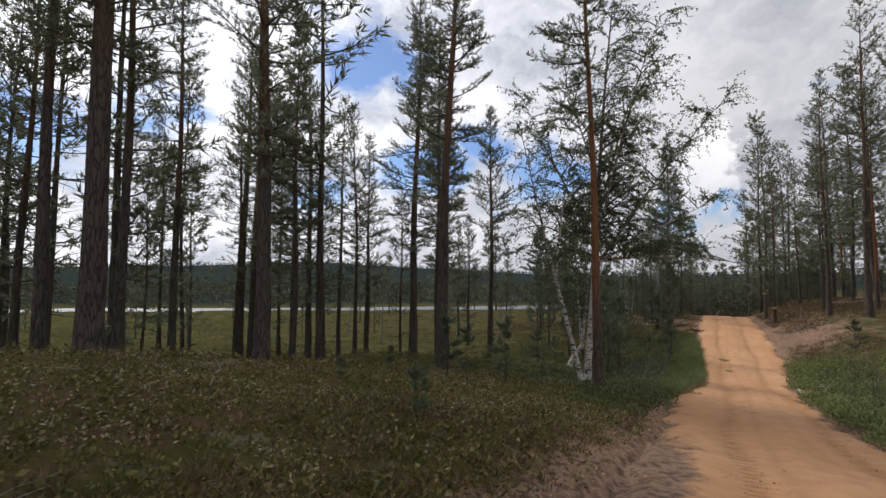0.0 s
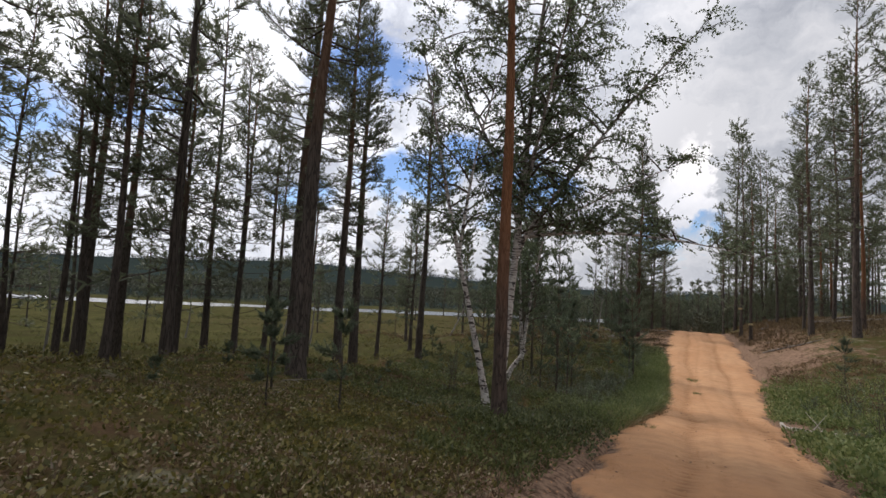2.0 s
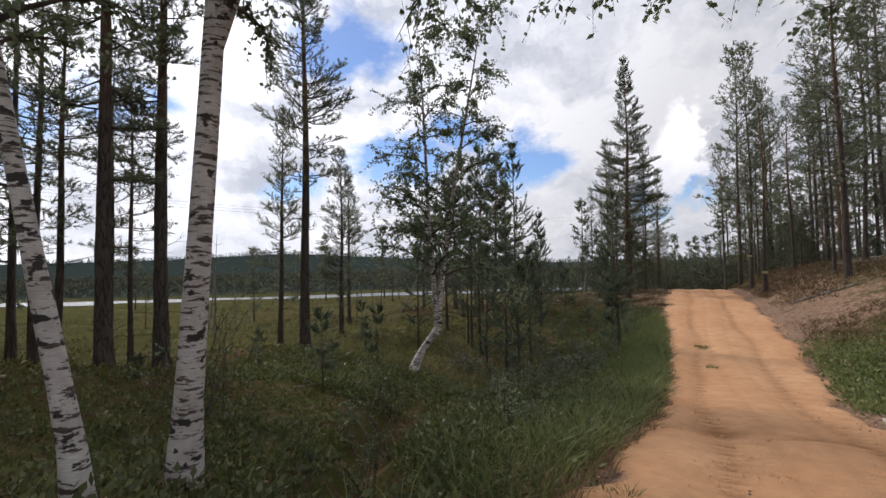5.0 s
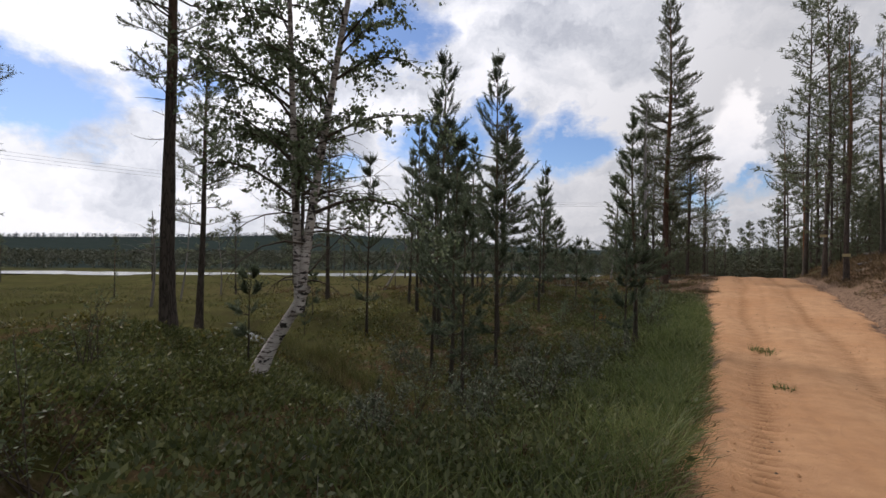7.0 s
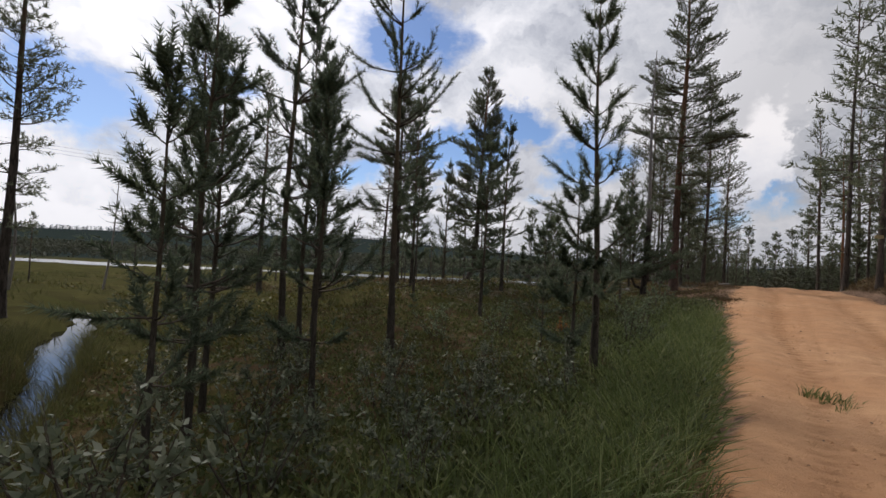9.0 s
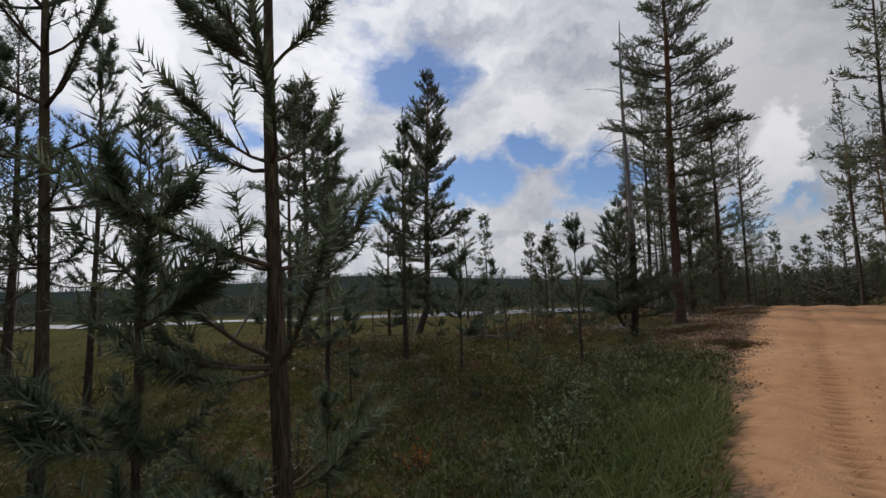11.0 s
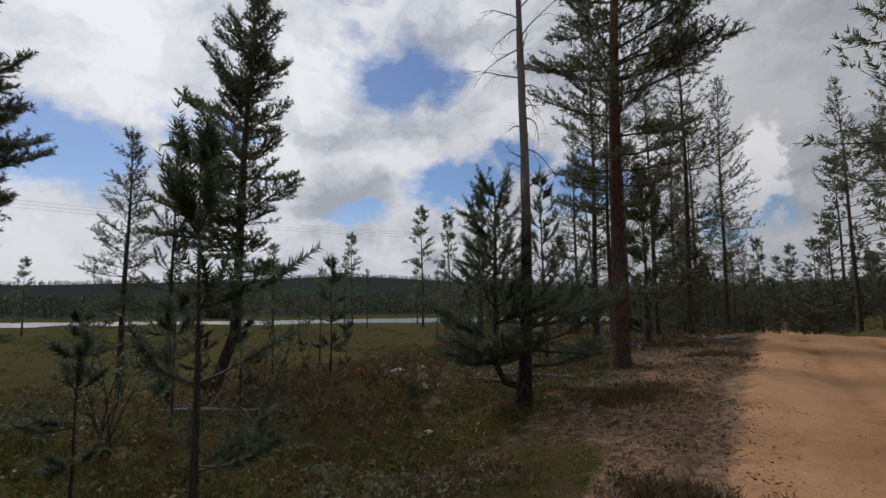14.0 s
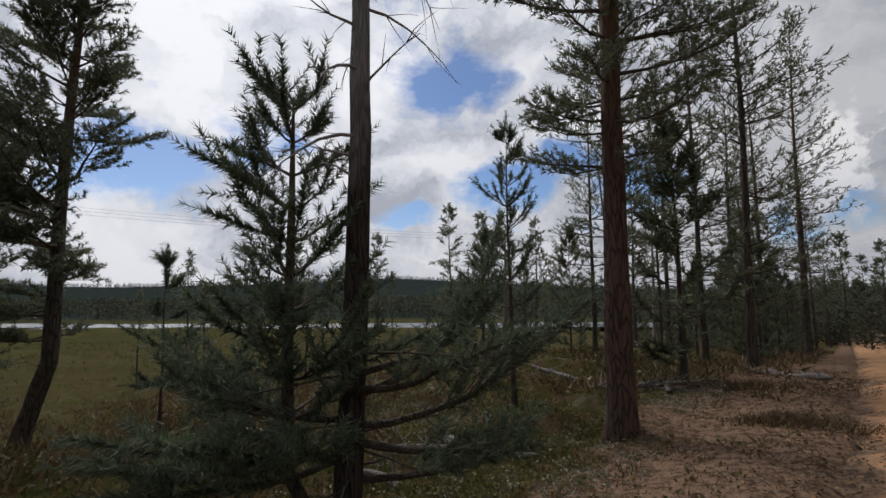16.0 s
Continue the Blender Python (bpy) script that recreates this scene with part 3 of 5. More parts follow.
        self.blades(start.reshape(n, 3), way.reshape(n, 3), needle_len * rng.uniform(0.7, 1.25, n), width, rng=rng)

    def mesh(self, name, mat, smooth_shade=True):
        return make_mesh(name, np.concatenate(self.v), np.concatenate(self.f), mat, smooth_shade)


def part(name, me, parent, label=""):
    ob = new(name, me)
    ob.parent = parent
    return tagged(ob, label) if label else ob


def unit(v):
    v = np.asarray(v, float)
    return v / (np.linalg.norm(v, axis=-1, keepdims=True) + 1e-9)


def limb(start, yaw, rise, length, curl, rng, n=5):
    """The line of a branch that leaves at an angle and bends by curl."""
    pts, p, a, w = [np.array(start, float)], np.array(start, float), rise, yaw
    for _ in range(n - 1):
        p = p + length / (n - 1) * np.array([math.cos(a) * math.cos(w), math.cos(a) * math.sin(w), math.sin(a)])
        a += curl / (n - 1) + rng.normal(0, 0.09)
        w += rng.normal(0, 0.13)
        pts.append(p)
    return np.array(pts)


def grow_limb(wood, T, pts, r0, L, detail, young, rng, fill=1.0, holder=None):
    """Wood and shoot places of one living limb along pts."""
    k = len(pts) - 1
    if holder:
        own = Shape()
        own.tube(pts, np.linspace(r0, 0.003, k + 1), 5)
        part("limb", own.mesh("limb", TWIG), holder)
    else:
        wood.tube(pts, np.linspace(r0, 0.003, k + 1), 3)
    m = max(2, int(L / (0.30 if young else 0.14) * detail * fill))
    for j in range(m):
        u = 0.25 + 0.73 * (j + rng.uniform(0, 0.8)) / m
        i = min(k - 1, int(u * k))
        base = pts[i] + (pts[i + 1] - pts[i]) * (u * k - i)
        fwd = unit(pts[i + 1] - pts[i])
        out_ = unit(np.cross(fwd, [0, 0, 1])) * (1 if j % 2 else -1)
        d = unit(fwd * 0.75 + out_ * rng.uniform(0.35, 0.95) + np.array([0, 0, rng.uniform(-0.05, 0.5)]))
        sl = ((0.26 if young else 0.40) * L * (1 - u) + (0.12 if young else 0.15)) * rng.uniform(0.7, 1.2)
        if detail < 0.6:
            wood.blades(base[None], d[None], sl, 0.016, rng=rng)
        else:
            wood.tube(np.array([base, base + d * sl]), [0.006, 0.002], 3)
        for e in np.arange(sl, sl * (0.45 if young else 0.2), -0.15 / detail ** 0.5):
            T[0].append(base + d * (e - 0.08))
            T[1].append(unit(d + rng.normal(0, 0.32, 3) + np.array([0, 0, 0.25])))
            T[2].append(0.18)
    T[0].append(pts[-1] - (pts[-1] - pts[-2]) * 0.3)
    T[1].append(unit(pts[-1] - pts[-2]))
    T[2].append(0.26)
    if young:
        for u in np.arange(0.36, 1.0, min(0.12, 0.09 / max(L, 0.2))):
            i = min(k - 1, int(u * k))
            T[0].append(pts[i] + (pts[i + 1] - pts[i]) * (u * k - i))
            T[1].append(unit(pts[i + 1] - pts[i]))
            T[2].append(0.15)


def brush(crown, T, detail, young, rng, fine=False):
    """Needle tufts at the shoots: fine ones close by, broader sprays far off."""
    B, D, L = np.array(T[0]), np.array(T[1]), np.array(T[2])
    if fine:
        crown.tufts(B, D, L * 1.25, 52, 0.074, 0.0095, rng)
    elif detail > 0.85 and young:
        crown.tufts(B, D, L * 1.15, 34, 0.074, 0.0120, rng)
    elif detail > 0.85:
        crown.tufts(B, D, L * 0.9, 21, 0.082, 0.0175, rng)
    elif detail > 0.6:
        crown.tufts(B, D, L * 1.1, 12, 0.105, 0.023, rng)
    elif detail > 0.45:
        crown.tufts(B, D, L * 1.3, 11, 0.13, 0.032, rng)
    else:
        crown.tufts(B, D, L * 1.8, 7, 0.25, 0.085, rng)


def dead_limb(wood, start, yaw, rise, L, r0, rng, twigs=3, curl=None):
    pts = limb(start, yaw, rise, L, rng.uniform(-0.5, 0.5) if curl is None else curl, rng, 6)
    wood.tube(pts, np.linspace(r0, 0.002, 6), 4)
    for _ in range(twigs):
        i = int(rng.integers(1, 5))
        d = unit(unit(pts[i + 1] - pts[i]) + rng.normal(0, 0.5, 3))
        q = limb(pts[i], math.atan2(d[1], d[0]), math.asin(np.clip(d[2], -1, 1)), L * rng.uniform(0.2, 0.5), rng.uniform(-0.9, 0.4), rng, 4)
        wood.tube(q, np.linspace(0.005, 0.0012, 4), 3)


def pine(height, dbh, crown_base, spread, seed, detail=1.0, lean=(0, 0), mat=None, leaf=None, young=False, dead_low=0.5, bend=0.0, dense=1.0, fine=False, kink=None):
    """A pine at the origin: thing > trunk, branchwork, crown."""
    rng = np.random.default_rng(seed)
    tree = new("pine_tree")
    mat, leaf = mat or (YOUNG_BARK if young else PINE_BARK), leaf or (YOUNG_NEEDLES if young else NEEDLES)
    k = 26
    s = np.linspace(0, 1, k) ** 1.25
    ph = rng.uniform(0, 6.28, 4)
    amp = 0.006 * height
    line = np.stack([lean[0] * s * height + amp * np.sin(3.1 * s + ph[0]) + bend * np.sin(np.pi * np.clip(s * 4, 0, 1)) + 0.4 * amp * np.sin(9 * s + ph[2]),
                     lean[1] * s * height + amp * np.sin(2.7 * s + ph[1]) + 0.4 * amp * np.sin(8 * s + ph[3]), s * height - 0.12], 1)
    if kink:
        w = np.clip(line[:, 2] / kink[2], 0, 1) ** 1.3
        line[:, 0] += kink[0] * w
        line[:, 1] += kink[1] * w
    line[:, :2] -= line[0, :2]
    r = dbh / 2 * ((1 - s) ** 0.85 * 0.98 + 0.03) * (1 + 0.45 * np.exp(-s * height / 0.35))
    trunk = Shape()
    trunk.tube(line, r, 12 if detail > 0.7 else 7, 0.05, rng)
    part("trunk", trunk.mesh("trunk", mat), tree)
    at = lambda z: np.array([np.interp(z, line[:, 2], line[:, c]) for c in range(3)])
    wood, crown = Shape(), Shape()
    z = crown_base * height
    gap = (0.30 if not young else 0.34) * (height / 10) ** 0.45 / (detail ** 0.35)
    gap = max(gap, 0.43 if height > 2.5 and detail > 0.85 else 0.29) if young else gap
    T = [[], [], []]
    bare = rng.uniform(0, 6.28)
    while z < height - 0.12:
        q = (z - crown_base * height) / (height * (1 - crown_base))
        prof = min(1.0, 0.45 + 2.2 * q) * ((1 - q) ** (0.75 if not young else 0.9)) + 0.05
        for c in range(int(rng.integers(4, 7) if detail > 0.6 and not (young and height < 4) else rng.integers(3, 6))):
            L = spread * prof * rng.uniform(0.45, 1.25)
            yaw = rng.uniform(0, 6.28)
            if not young and q < 0.35 and math.cos(yaw - bare) > 0.4:
                continue
            rise = (-0.15 + 0.95 * q if not young else 0.10 + 0.70 * q) + rng.normal(0, 0.16)
            pts = limb(at(z + rng.uniform(-1, 1) * (0.03 if young else 0.10)), yaw, rise, L, rng.uniform(0.1, 0.7) if not young else rng.uniform(0.3, 0.9), rng)
            grow_limb(wood, T, pts, max(0.006, 0.014 * L + 0.004), L, detail * dense, young, rng, holder=tree if detail > 0.85 and height > 4.5 else None)
        z += gap * (rng.uniform(0.65, 1.35) if not young else rng.uniform(0.9, 1.1)) * (1.15 - 0.35 * q)
    T[0] += [at(height - 0.35), at(height - 0.2)]
    T[1] += [np.array([0, 0, 1.0])] * 2
    T[2] += [0.3, 0.3]
    brush(crown, T, detail, young, rng, fine)
    # bare dead limbs under the living crown
    z = max(0.9, 0.10 * height)
    while z < crown_base * height * 1.15 and dead_low > 0:
        if rng.uniform() < dead_low:
            dead_limb(wood, at(z), rng.uniform(0, 6.28), rng.uniform(-0.35, 0.35), rng.uniform(0.25, 0.95) * min(1.3, spread), 0.011, rng)
        z += rng.uniform(0.12, 0.4)
    twigs = tagged(part("branchwork", wood.mesh("branchwork", TWIG), tree), kind="stuff")
    tagged(part("needles", crown.mesh("needles", leaf, False), twigs), kind="stuff")
    return tree


def birch(height, dbh, seed, stems, leaf_count=5200, crown_from=0.3, reach=1.9, label=""):
    """A birch: thing > each stem, branches, crown. stems: (lean x, lean y, height share, start height, radius share)."""
    rng = np.random.default_rng(seed)
    tree = new("birch_tree")
    wood, crown = Shape(), Shape()
    ends, main = [], None
    for lx, ly, share, z0, thick in stems:
        H = height * share
        s = np.linspace(0, 1, 22)
        line = np.stack([lx * H * s ** 1.1 + 0.05 * np.sin(5 * s + seed), ly * H * s ** 1.1 + 0.05 * np.sin(4 * s + 2 * seed),
                         s * H * math.sqrt(max(0.03, 1 - lx * lx - ly * ly)) + z0], 1)
        if z0 > 0 and lx * lx + ly * ly > 0.9:
            line[:, 2] -= 1.1 * s ** 2
        foot = np.array([np.interp(z0, main[:, 2], main[:, c]) for c in range(2)]) if z0 > 0 else np.zeros(2)
        line[:, :2] += foot - line[0, :2]
        line[0, 2] -= 0.15
        main = line if z0 == 0 else main
        stem = Shape()
        stem.tube(line, dbh / 2 * thick * ((1 - s) ** 0.9 + 0.04 if share > 0.25 else 1 - 0.3 * s) * (1 + 0.5 * np.exp(-s * H / 0.3) * (z0 == 0)), 12, 0.03, rng)
        part("trunk" if z0 == 0 else "limb", stem.mesh("trunk", BIRCH_BARK), tree)
        along = np.linspace(0, 1, 22)
        u = max(0.08, (crown_from * height - z0) / max(0.5, line[-1, 2] - z0)) if line[-1, 2] - z0 > 0.3 * H else 0.15
        while u < 0.985:
            q = u
            L = reach * (1 - q * 0.75) * rng.uniform(0.45, 1.15)
            pts = limb([np.interp(u, along, line[:, c]) for c in range(3)], rng.uniform(0, 6.28), rng.uniform(0.35, 0.95), L, rng.uniform(-1.5, -0.3), rng, 6)
            own = Shape()
            own.tube(pts, np.linspace(0.011 + 0.008 * L, 0.002, 6), 5)
            part("branch", own.mesh("branch", TWIG), tree)
            for _ in range(int(5 + 7 * L)):
                i = int(rng.integers(1, 5))
                b0 = pts[i] + (pts[i + 1] - pts[i]) * rng.uniform()
                d = unit(unit(pts[i + 1] - pts[i]) + rng.normal(0, 0.6, 3))
                tw = limb(b0, math.atan2(d[1], d[0]), math.asin(np.clip(d[2], -1, 1)), rng.uniform(0.25, 0.7), rng.uniform(-1.6, -0.2), rng, 4)
                wood.tube(tw, np.linspace(0.005, 0.0012, 4), 3)
                ends.append(tw)
            u += rng.uniform(0.10, 0.26) / H
    ends = np.array(ends)
    pick = rng.integers(0, len(ends), leaf_count)
    seg = rng.integers(0, 3, leaf_count)
    a, b = ends[pick, seg], ends[pick, seg + 1]
    base = a + (b - a) * rng.uniform(0, 1, (leaf_count, 1)) + rng.normal(0, 0.02, (leaf_count, 3))
    d = unit(rng.normal(0, 1, (leaf_count, 3)) + np.array([0, 0, -0.6]))
    crown.leaves(base, d, rng.uniform(0.040, 0.068, leaf_count), rng.uniform(0.032, 0.052, leaf_count), rng)
    twigs = tagged(part("branchwork", wood.mesh("branchwork", TWIG), tree), kind="stuff")
    tagged(part("leafage", crown.mesh("leafage", BIRCH_LEAF, False), twigs), kind="stuff")
    return tree


def put(tree, x, y, turn=0.0, label="", category="tree", group="", sink=0.0):
    tree.matrix_basis = pose(x, y, float(land(x, y)) - sink, 0, 0, turn)
    return tagged(tree, label, category, group)


# ---- pines beside the road, one by one ----
OLD = "tall pine with furrowed grey bark and airy crown"
# x, y, height, trunk width, crown base share, spread, lean x, lean y
OLD_PINES = [
    (-8.75, 3.7, 15.5, 0.40, 0.36, 2.0, 0.00, 0.01), (-10.8, 5.1, 13.5, 0.23, 0.45, 1.5, 0.01, 0.0), (-10.6, 3.7, 13.0, 0.24, 0.45, 1.4, 0.02, 0.0),
    (-8.7, 7.0, 15.0, 0.36, 0.32, 1.9, 0.01, 0.0), (-6.7, 11.5, 14.5, 0.34, 0.36, 1.9, 0.02, 0.01), (-16.5, 12.2, 14.5, 0.36, 0.38, 1.7, 0.015, 0.0),
    (-18.5, 14.3, 15.0, 0.40, 0.40, 1.8, 0.01, 0.0), (-9.5, 16.1, 13.5, 0.29, 0.30, 1.6, 0.0, 0.0), (-9.2, 13.8, 13.5, 0.30, 0.33, 1.7, 0.01, 0.0),
    (-9.9, 17.4, 13.0, 0.32, 0.34, 1.6, -0.01, 0.0), (-9.6, 21.3, 12.5, 0.29, 0.40, 1.6, 0.0, 0.0), (-12.7, 14.8, 10.5, 0.19, 0.28, 1.3, 0.0, 0.0),
    (-14.2, 17.3, 11.0, 0.22, 0.28, 1.4, 0.0, 0.01), (-17.3, 15.6, 11.5, 0.24, 0.28, 1.5, 0.0, 0.0), (-15.1, 11.0, 10.0, 0.20, 0.35, 1.2, 0.01, 0.0),
    (-16.0, 19.5, 10.5, 0.22, 0.32, 1.3, 0.0, 0.0), (-11.5, 10.4, 11.5, 0.20, 0.30, 1.3, 0.0, 0.0), (-13.0, 7.5, 12.5, 0.24, 0.42, 1.4, 0.0, 0.0),
    (-3.3, 44.4, 16.0, 0.34, 0.30, 2.7, 0.010, 0.0), (-11.5, 39.7, 10.8, 0.28, 0.28, 2.25, 0.03, 0.0), (-14.8, 29.1, 9.0, 0.24, 0.25, 1.5, 0.0, 0.0),
    (-11.5, 35.0, 7.8, 0.24, 0.34, 1.9, 0.0, 0.0), (-18.0, 33.7, 9.4, 0.24, 0.28, 1.4, 0.0, 0.0), (-16.2, 39.6, 8.6, 0.22, 0.34, 1.2, 0.01, 0.0),
    (-14.0, 24.5, 9.5, 0.22, 0.28, 1.3, 0.0, 0.0),
]
for i, (x, y, h, w, cb, sp, lx, ly) in enumerate(OLD_PINES):
    near = x > -12 and y < 46
    t = pine(h, w, cb - (0.03 if i < 18 else 0.08), sp, 100 + i, 1.0 if near else 0.68, (lx, ly), mat=WARM_BARK if i == 18 else None, dense=1.9 if i in (19, 21) else 1.45 if i >= 18 else 1.1, kink=(0.36, 0.30, 1.7) if i == 19 else None)
    put(t, x, y, 0, OLD, "pine", "tall pines between road and bog")
put(pine(13.5, 0.225, 0.48, 1.5, 61, 1.0, (-0.005, 0.0), mat=RED_BARK, dead_low=0.25), -2.4, 11.6, 0, "slender pine with flaking orange-red bark", "pine")

YOUNG = "young dark-stemmed pine with brushy upswept shoots"
YOUNG_PINES = [
    (-6.2, 26.0, 7.2, 0.11, 0.34, 1.15), (-5.4, 27.6, 7.6, 0.13, 0.32, 1.25), (-8.9, 26.4, 5.0, 0.08, 0.2, 0.8), (-1.98, 27.7, 5.3, 0.10, 0.20, 0.85),
    (-2.07, 27.1, 2.7, 0.055, 0.2, 0.5), (-6.9, 26.9, 6.2, 0.09, 0.22, 1.0), (-7.4, 27.6, 5.2, 0.08, 0.2, 0.9),
    (-8.8, 32.5, 6.2, 0.11, 0.2, 0.85), (-6.2, 33.3, 4.8, 0.10, 0.2, 0.85), (-3.4, 35.1, 2.7, 0.055, 0.25, 0.75),
    (-5.4, 30.7, 4.2, 0.08, 0.25, 0.9), (-8.7, 40.9, 2.6, 0.05, 0.3, 0.65), (-5.3, 45.1, 4.9, 0.09, 0.22, 1.0), (-12.0, 39.0, 6.5, 0.12, 0.2, 1.0),
    (-10.2, 30.2, 5.6, 0.10, 0.2, 0.95), (-9.0, 29.0, 6.6, 0.11, 0.22, 1.0), (-7.8, 31.3, 3.2, 0.06, 0.3, 0.6), (-5.0, 33.4, 2.2, 0.045, 0.3, 0.6),
    (-4.5, 23.7, 4.6, 0.08, 0.22, 0.9), (-4.1, 24.8, 3.7, 0.07, 0.22, 0.8), (-3.9, 23.1, 3.4, 0.06, 0.22, 0.75), (-5.3, 24.3, 4.1, 0.07, 0.22, 0.85),
]
for i, (x, y, h, w, cb, sp) in enumerate(YOUNG_PINES):
    put(pine(h, w, cb, sp, 300 + i, 0.9, (random.uniform(-0.02, 0.02), 0), young=True, dead_low=0.35, dense=0.8 if h > 3 else 0.6, fine=(i in (3, 4, 11))), x, y, 0, YOUNG, "pine", "young pines by the brook")

# ---- birches ----
b1 = birch(12.5, 0.175, 1, [(0.085, 0.044, 1.0, 0, 1.0), (0.55, 0.28, 0.50, 3.2, 0.66), (0.90, 0.40, 0.40, 3.45, 0.50), (0.78, 0.42, 0.34, 3.35, 0.40), (-0.36, -0.12, 0.42, 3.7, 0.42), (0.34, -0.28, 0.48, 3.9, 0.42), (0.2, 0.4, 0.5, 4.6, 0.4), (-0.25, 0.2, 0.4, 5.4, 0.35)], 42000, 0.27, 2.2)
put(b1, -3.1, 13.38, 0, "white-barked birch forking into dark limbs", "birch")
b2 = birch(7.6, 0.125, 2, [(-0.20, -0.09, 1.0, 0, 1.0), (0.15, 0.1, 0.6, 2.9, 0.55)], 7000, 0.36, 1.9)
put(b2, -3.07, 12.77, 0, "white-barked birch leaning from its neighbour", "birch")
b3 = birch(8.3, 0.18, 3, [(0.42, 0.22, 0.165, 0, 1.0), (-0.04, -0.03, 0.85, 1.0, 0.66), (0.14, 0.07, 0.88, 1.02, 0.74)], 24000, 0.26, 2.0)
g3 = np.random.default_rng(33)
for k in range(34):
    w = Shape()
    z = g3.uniform(1.05, 3.6)
    dead_limb(w, (0.52 + g3.choice([-0.05, 0.09]) * (z - 1.0) * 1.1, 0.31 + 0.02 * (z - 1.0), z), g3.uniform(0, 6.28), g3.uniform(-0.1, 0.7), g3.uniform(0.5, 1.5), 0.014, g3, 5, g3.uniform(-1.7, 0.2))
    part("dead_branch", w.mesh("dead_branch", TWIG), b3)
put(b3, -5.45, 20.3, 0, "crooked birch forking low over the brook", "birch")

# ---- the dead-topped pine with living low limbs, at the edge of the bog ----
WEED = foliage("verge_weed_leaves", (0.040, 0.054, 0.020), (0.108, 0.124, 0.050), (0.28, 0.28, 0.145), 0.36)
BILBERRY = foliage("bilberry_leaves", (0.030, 0.042, 0.013), (0.076, 0.092, 0.028), (0.190, 0.195, 0.072), 0.34)
SNAG_BARK = bark("snag_bark", (0.034, 0.029, 0.026), (0.085, 0.068, 0.058), (0.30, 0.285, 0.275), (3.6, 4.6), 12.0)


def dead_top_pine():
    rng = np.random.default_rng(77)
    tree = new("pine_tree")
    s = np.linspace(0, 1, 22)
    H = 9.5
    line = np.stack([0.02 * H * s + 0.05 * np.sin(6 * s), 0.03 * np.sin(5 * s), s * H - 0.12], 1)
    trunk = Shape()
    trunk.tube(line, 0.098 * ((1 - s) ** 0.7 * 0.95 + 0.08) * (1 + 0.5 * np.exp(-s * H / 0.3)), 12, 0.06, rng)
    part("trunk", trunk.mesh("trunk", SNAG_BARK), tree)
    at = lambda z: np.array([np.interp(z, line[:, 2], line[:, c]) for c in range(3)])
    grey = Shape()
    for z in np.arange(2.7, 9.0, 0.17):
        dead_limb(grey, at(z), rng.uniform(0, 6.28), rng.uniform(-0.2, 0.6), rng.uniform(0.35, 1.25), 0.016, rng, 5, rng.uniform(-1.3, 0.1))
    tagged(part("bare_branchwork", grey.mesh("bare_branchwork", GREY_WOOD), tree, "bare grey dead twigs"), kind="stuff")
    wood, crown, T = Shape(), Shape(), [[], [], []]
    # side stem that rises beside the trunk
    stem = np.array([[-0.02, 0, 0.25], [-0.25, -0.12, 0.32], [-0.36, -0.22, 0.6], [-0.34, -0.26, 1.4], [-0.30, -0.28, 2.4], [-0.27, -0.30, 3.35]])
    side = Shape()
    side.tube(stem, [0.06, 0.058, 0.05, 0.042, 0.03, 0.008], 9, 0.04, rng)
    part("side_stem", side.mesh("side_stem", YOUNG_BARK), tree)
    sat = lambda z: np.array([np.interp(z, stem[1:, 2], stem[1:, c]) for c in range(3)])
    for z in np.arange(0.75, 3.3, 0.25):
        q = z / 3.4
        for _ in range(5):
            L = (1.25 * (1 - q) + 0.26) * rng.uniform(0.6, 1.15)
            pts = limb(sat(z), rng.uniform(0, 6.28), 0.0 + 0.6 * q, L, rng.uniform(0.2, 0.9), rng)
            grow_limb(wood, T, pts, 0.008 + 0.01 * L, L, 1.0, True, rng, 2.6)
    # strong limbs that sweep out low and turn up at their tips
    for z, yaw, rise, L, curl in ((0.95, 38, 0.05, 1.9, 1.3), (1.15, 52, 0.3, 1.6, 1.0), (0.85, 20, -0.1, 1.5, 0.5), (1.0, 225, 0.0, 1.6, 0.5), (0.8, 240, -0.15, 1.5, 0.4),
                                  (0.7, 200, -0.05, 1.4, 0.3), (1.3, 75, 0.15, 1.2, 0.8), (0.9, 300, -0.1, 1.0, 0.4), (1.2, 5, 0.1, 1.3, 0.8), (0.75, 260, -0.1, 1.3, 0.3), (0.6, 50, -0.15, 1.3, 0.4)):
        pts = limb(at(z), radians(yaw), rise, L, curl, rng, 8)
        limb_wood = Shape()
        limb_wood.tube(pts, np.linspace(0.032, 0.006, 8), 7, 0.04, rng)
        part("limb", limb_wood.mesh("limb", YOUNG_BARK), tree)
        grow_limb(wood, T, pts, 0.006, L, 1.1, True, rng, 4.2)
    brush(crown, T, 1.45, True, rng, True)
    for z in np.arange(0.4, 1.6, 0.07):
        dead_limb(wood, at(z), rng.uniform(0, 6.28), rng.uniform(-0.5, 0.1), rng.uniform(0.5, 1.3), 0.012, rng, 5)
    twigs = tagged(part("branchwork", wood.mesh("branchwork", TWIG), tree), kind="stuff")
    tagged(part("needles", crown.mesh("needles", YOUNG_NEEDLES, False), twigs), kind="stuff")
    return tree


put(dead_top_pine(), -3.8, 40.45, 0, "pine with bare grey dead top and green low limbs", "pine")

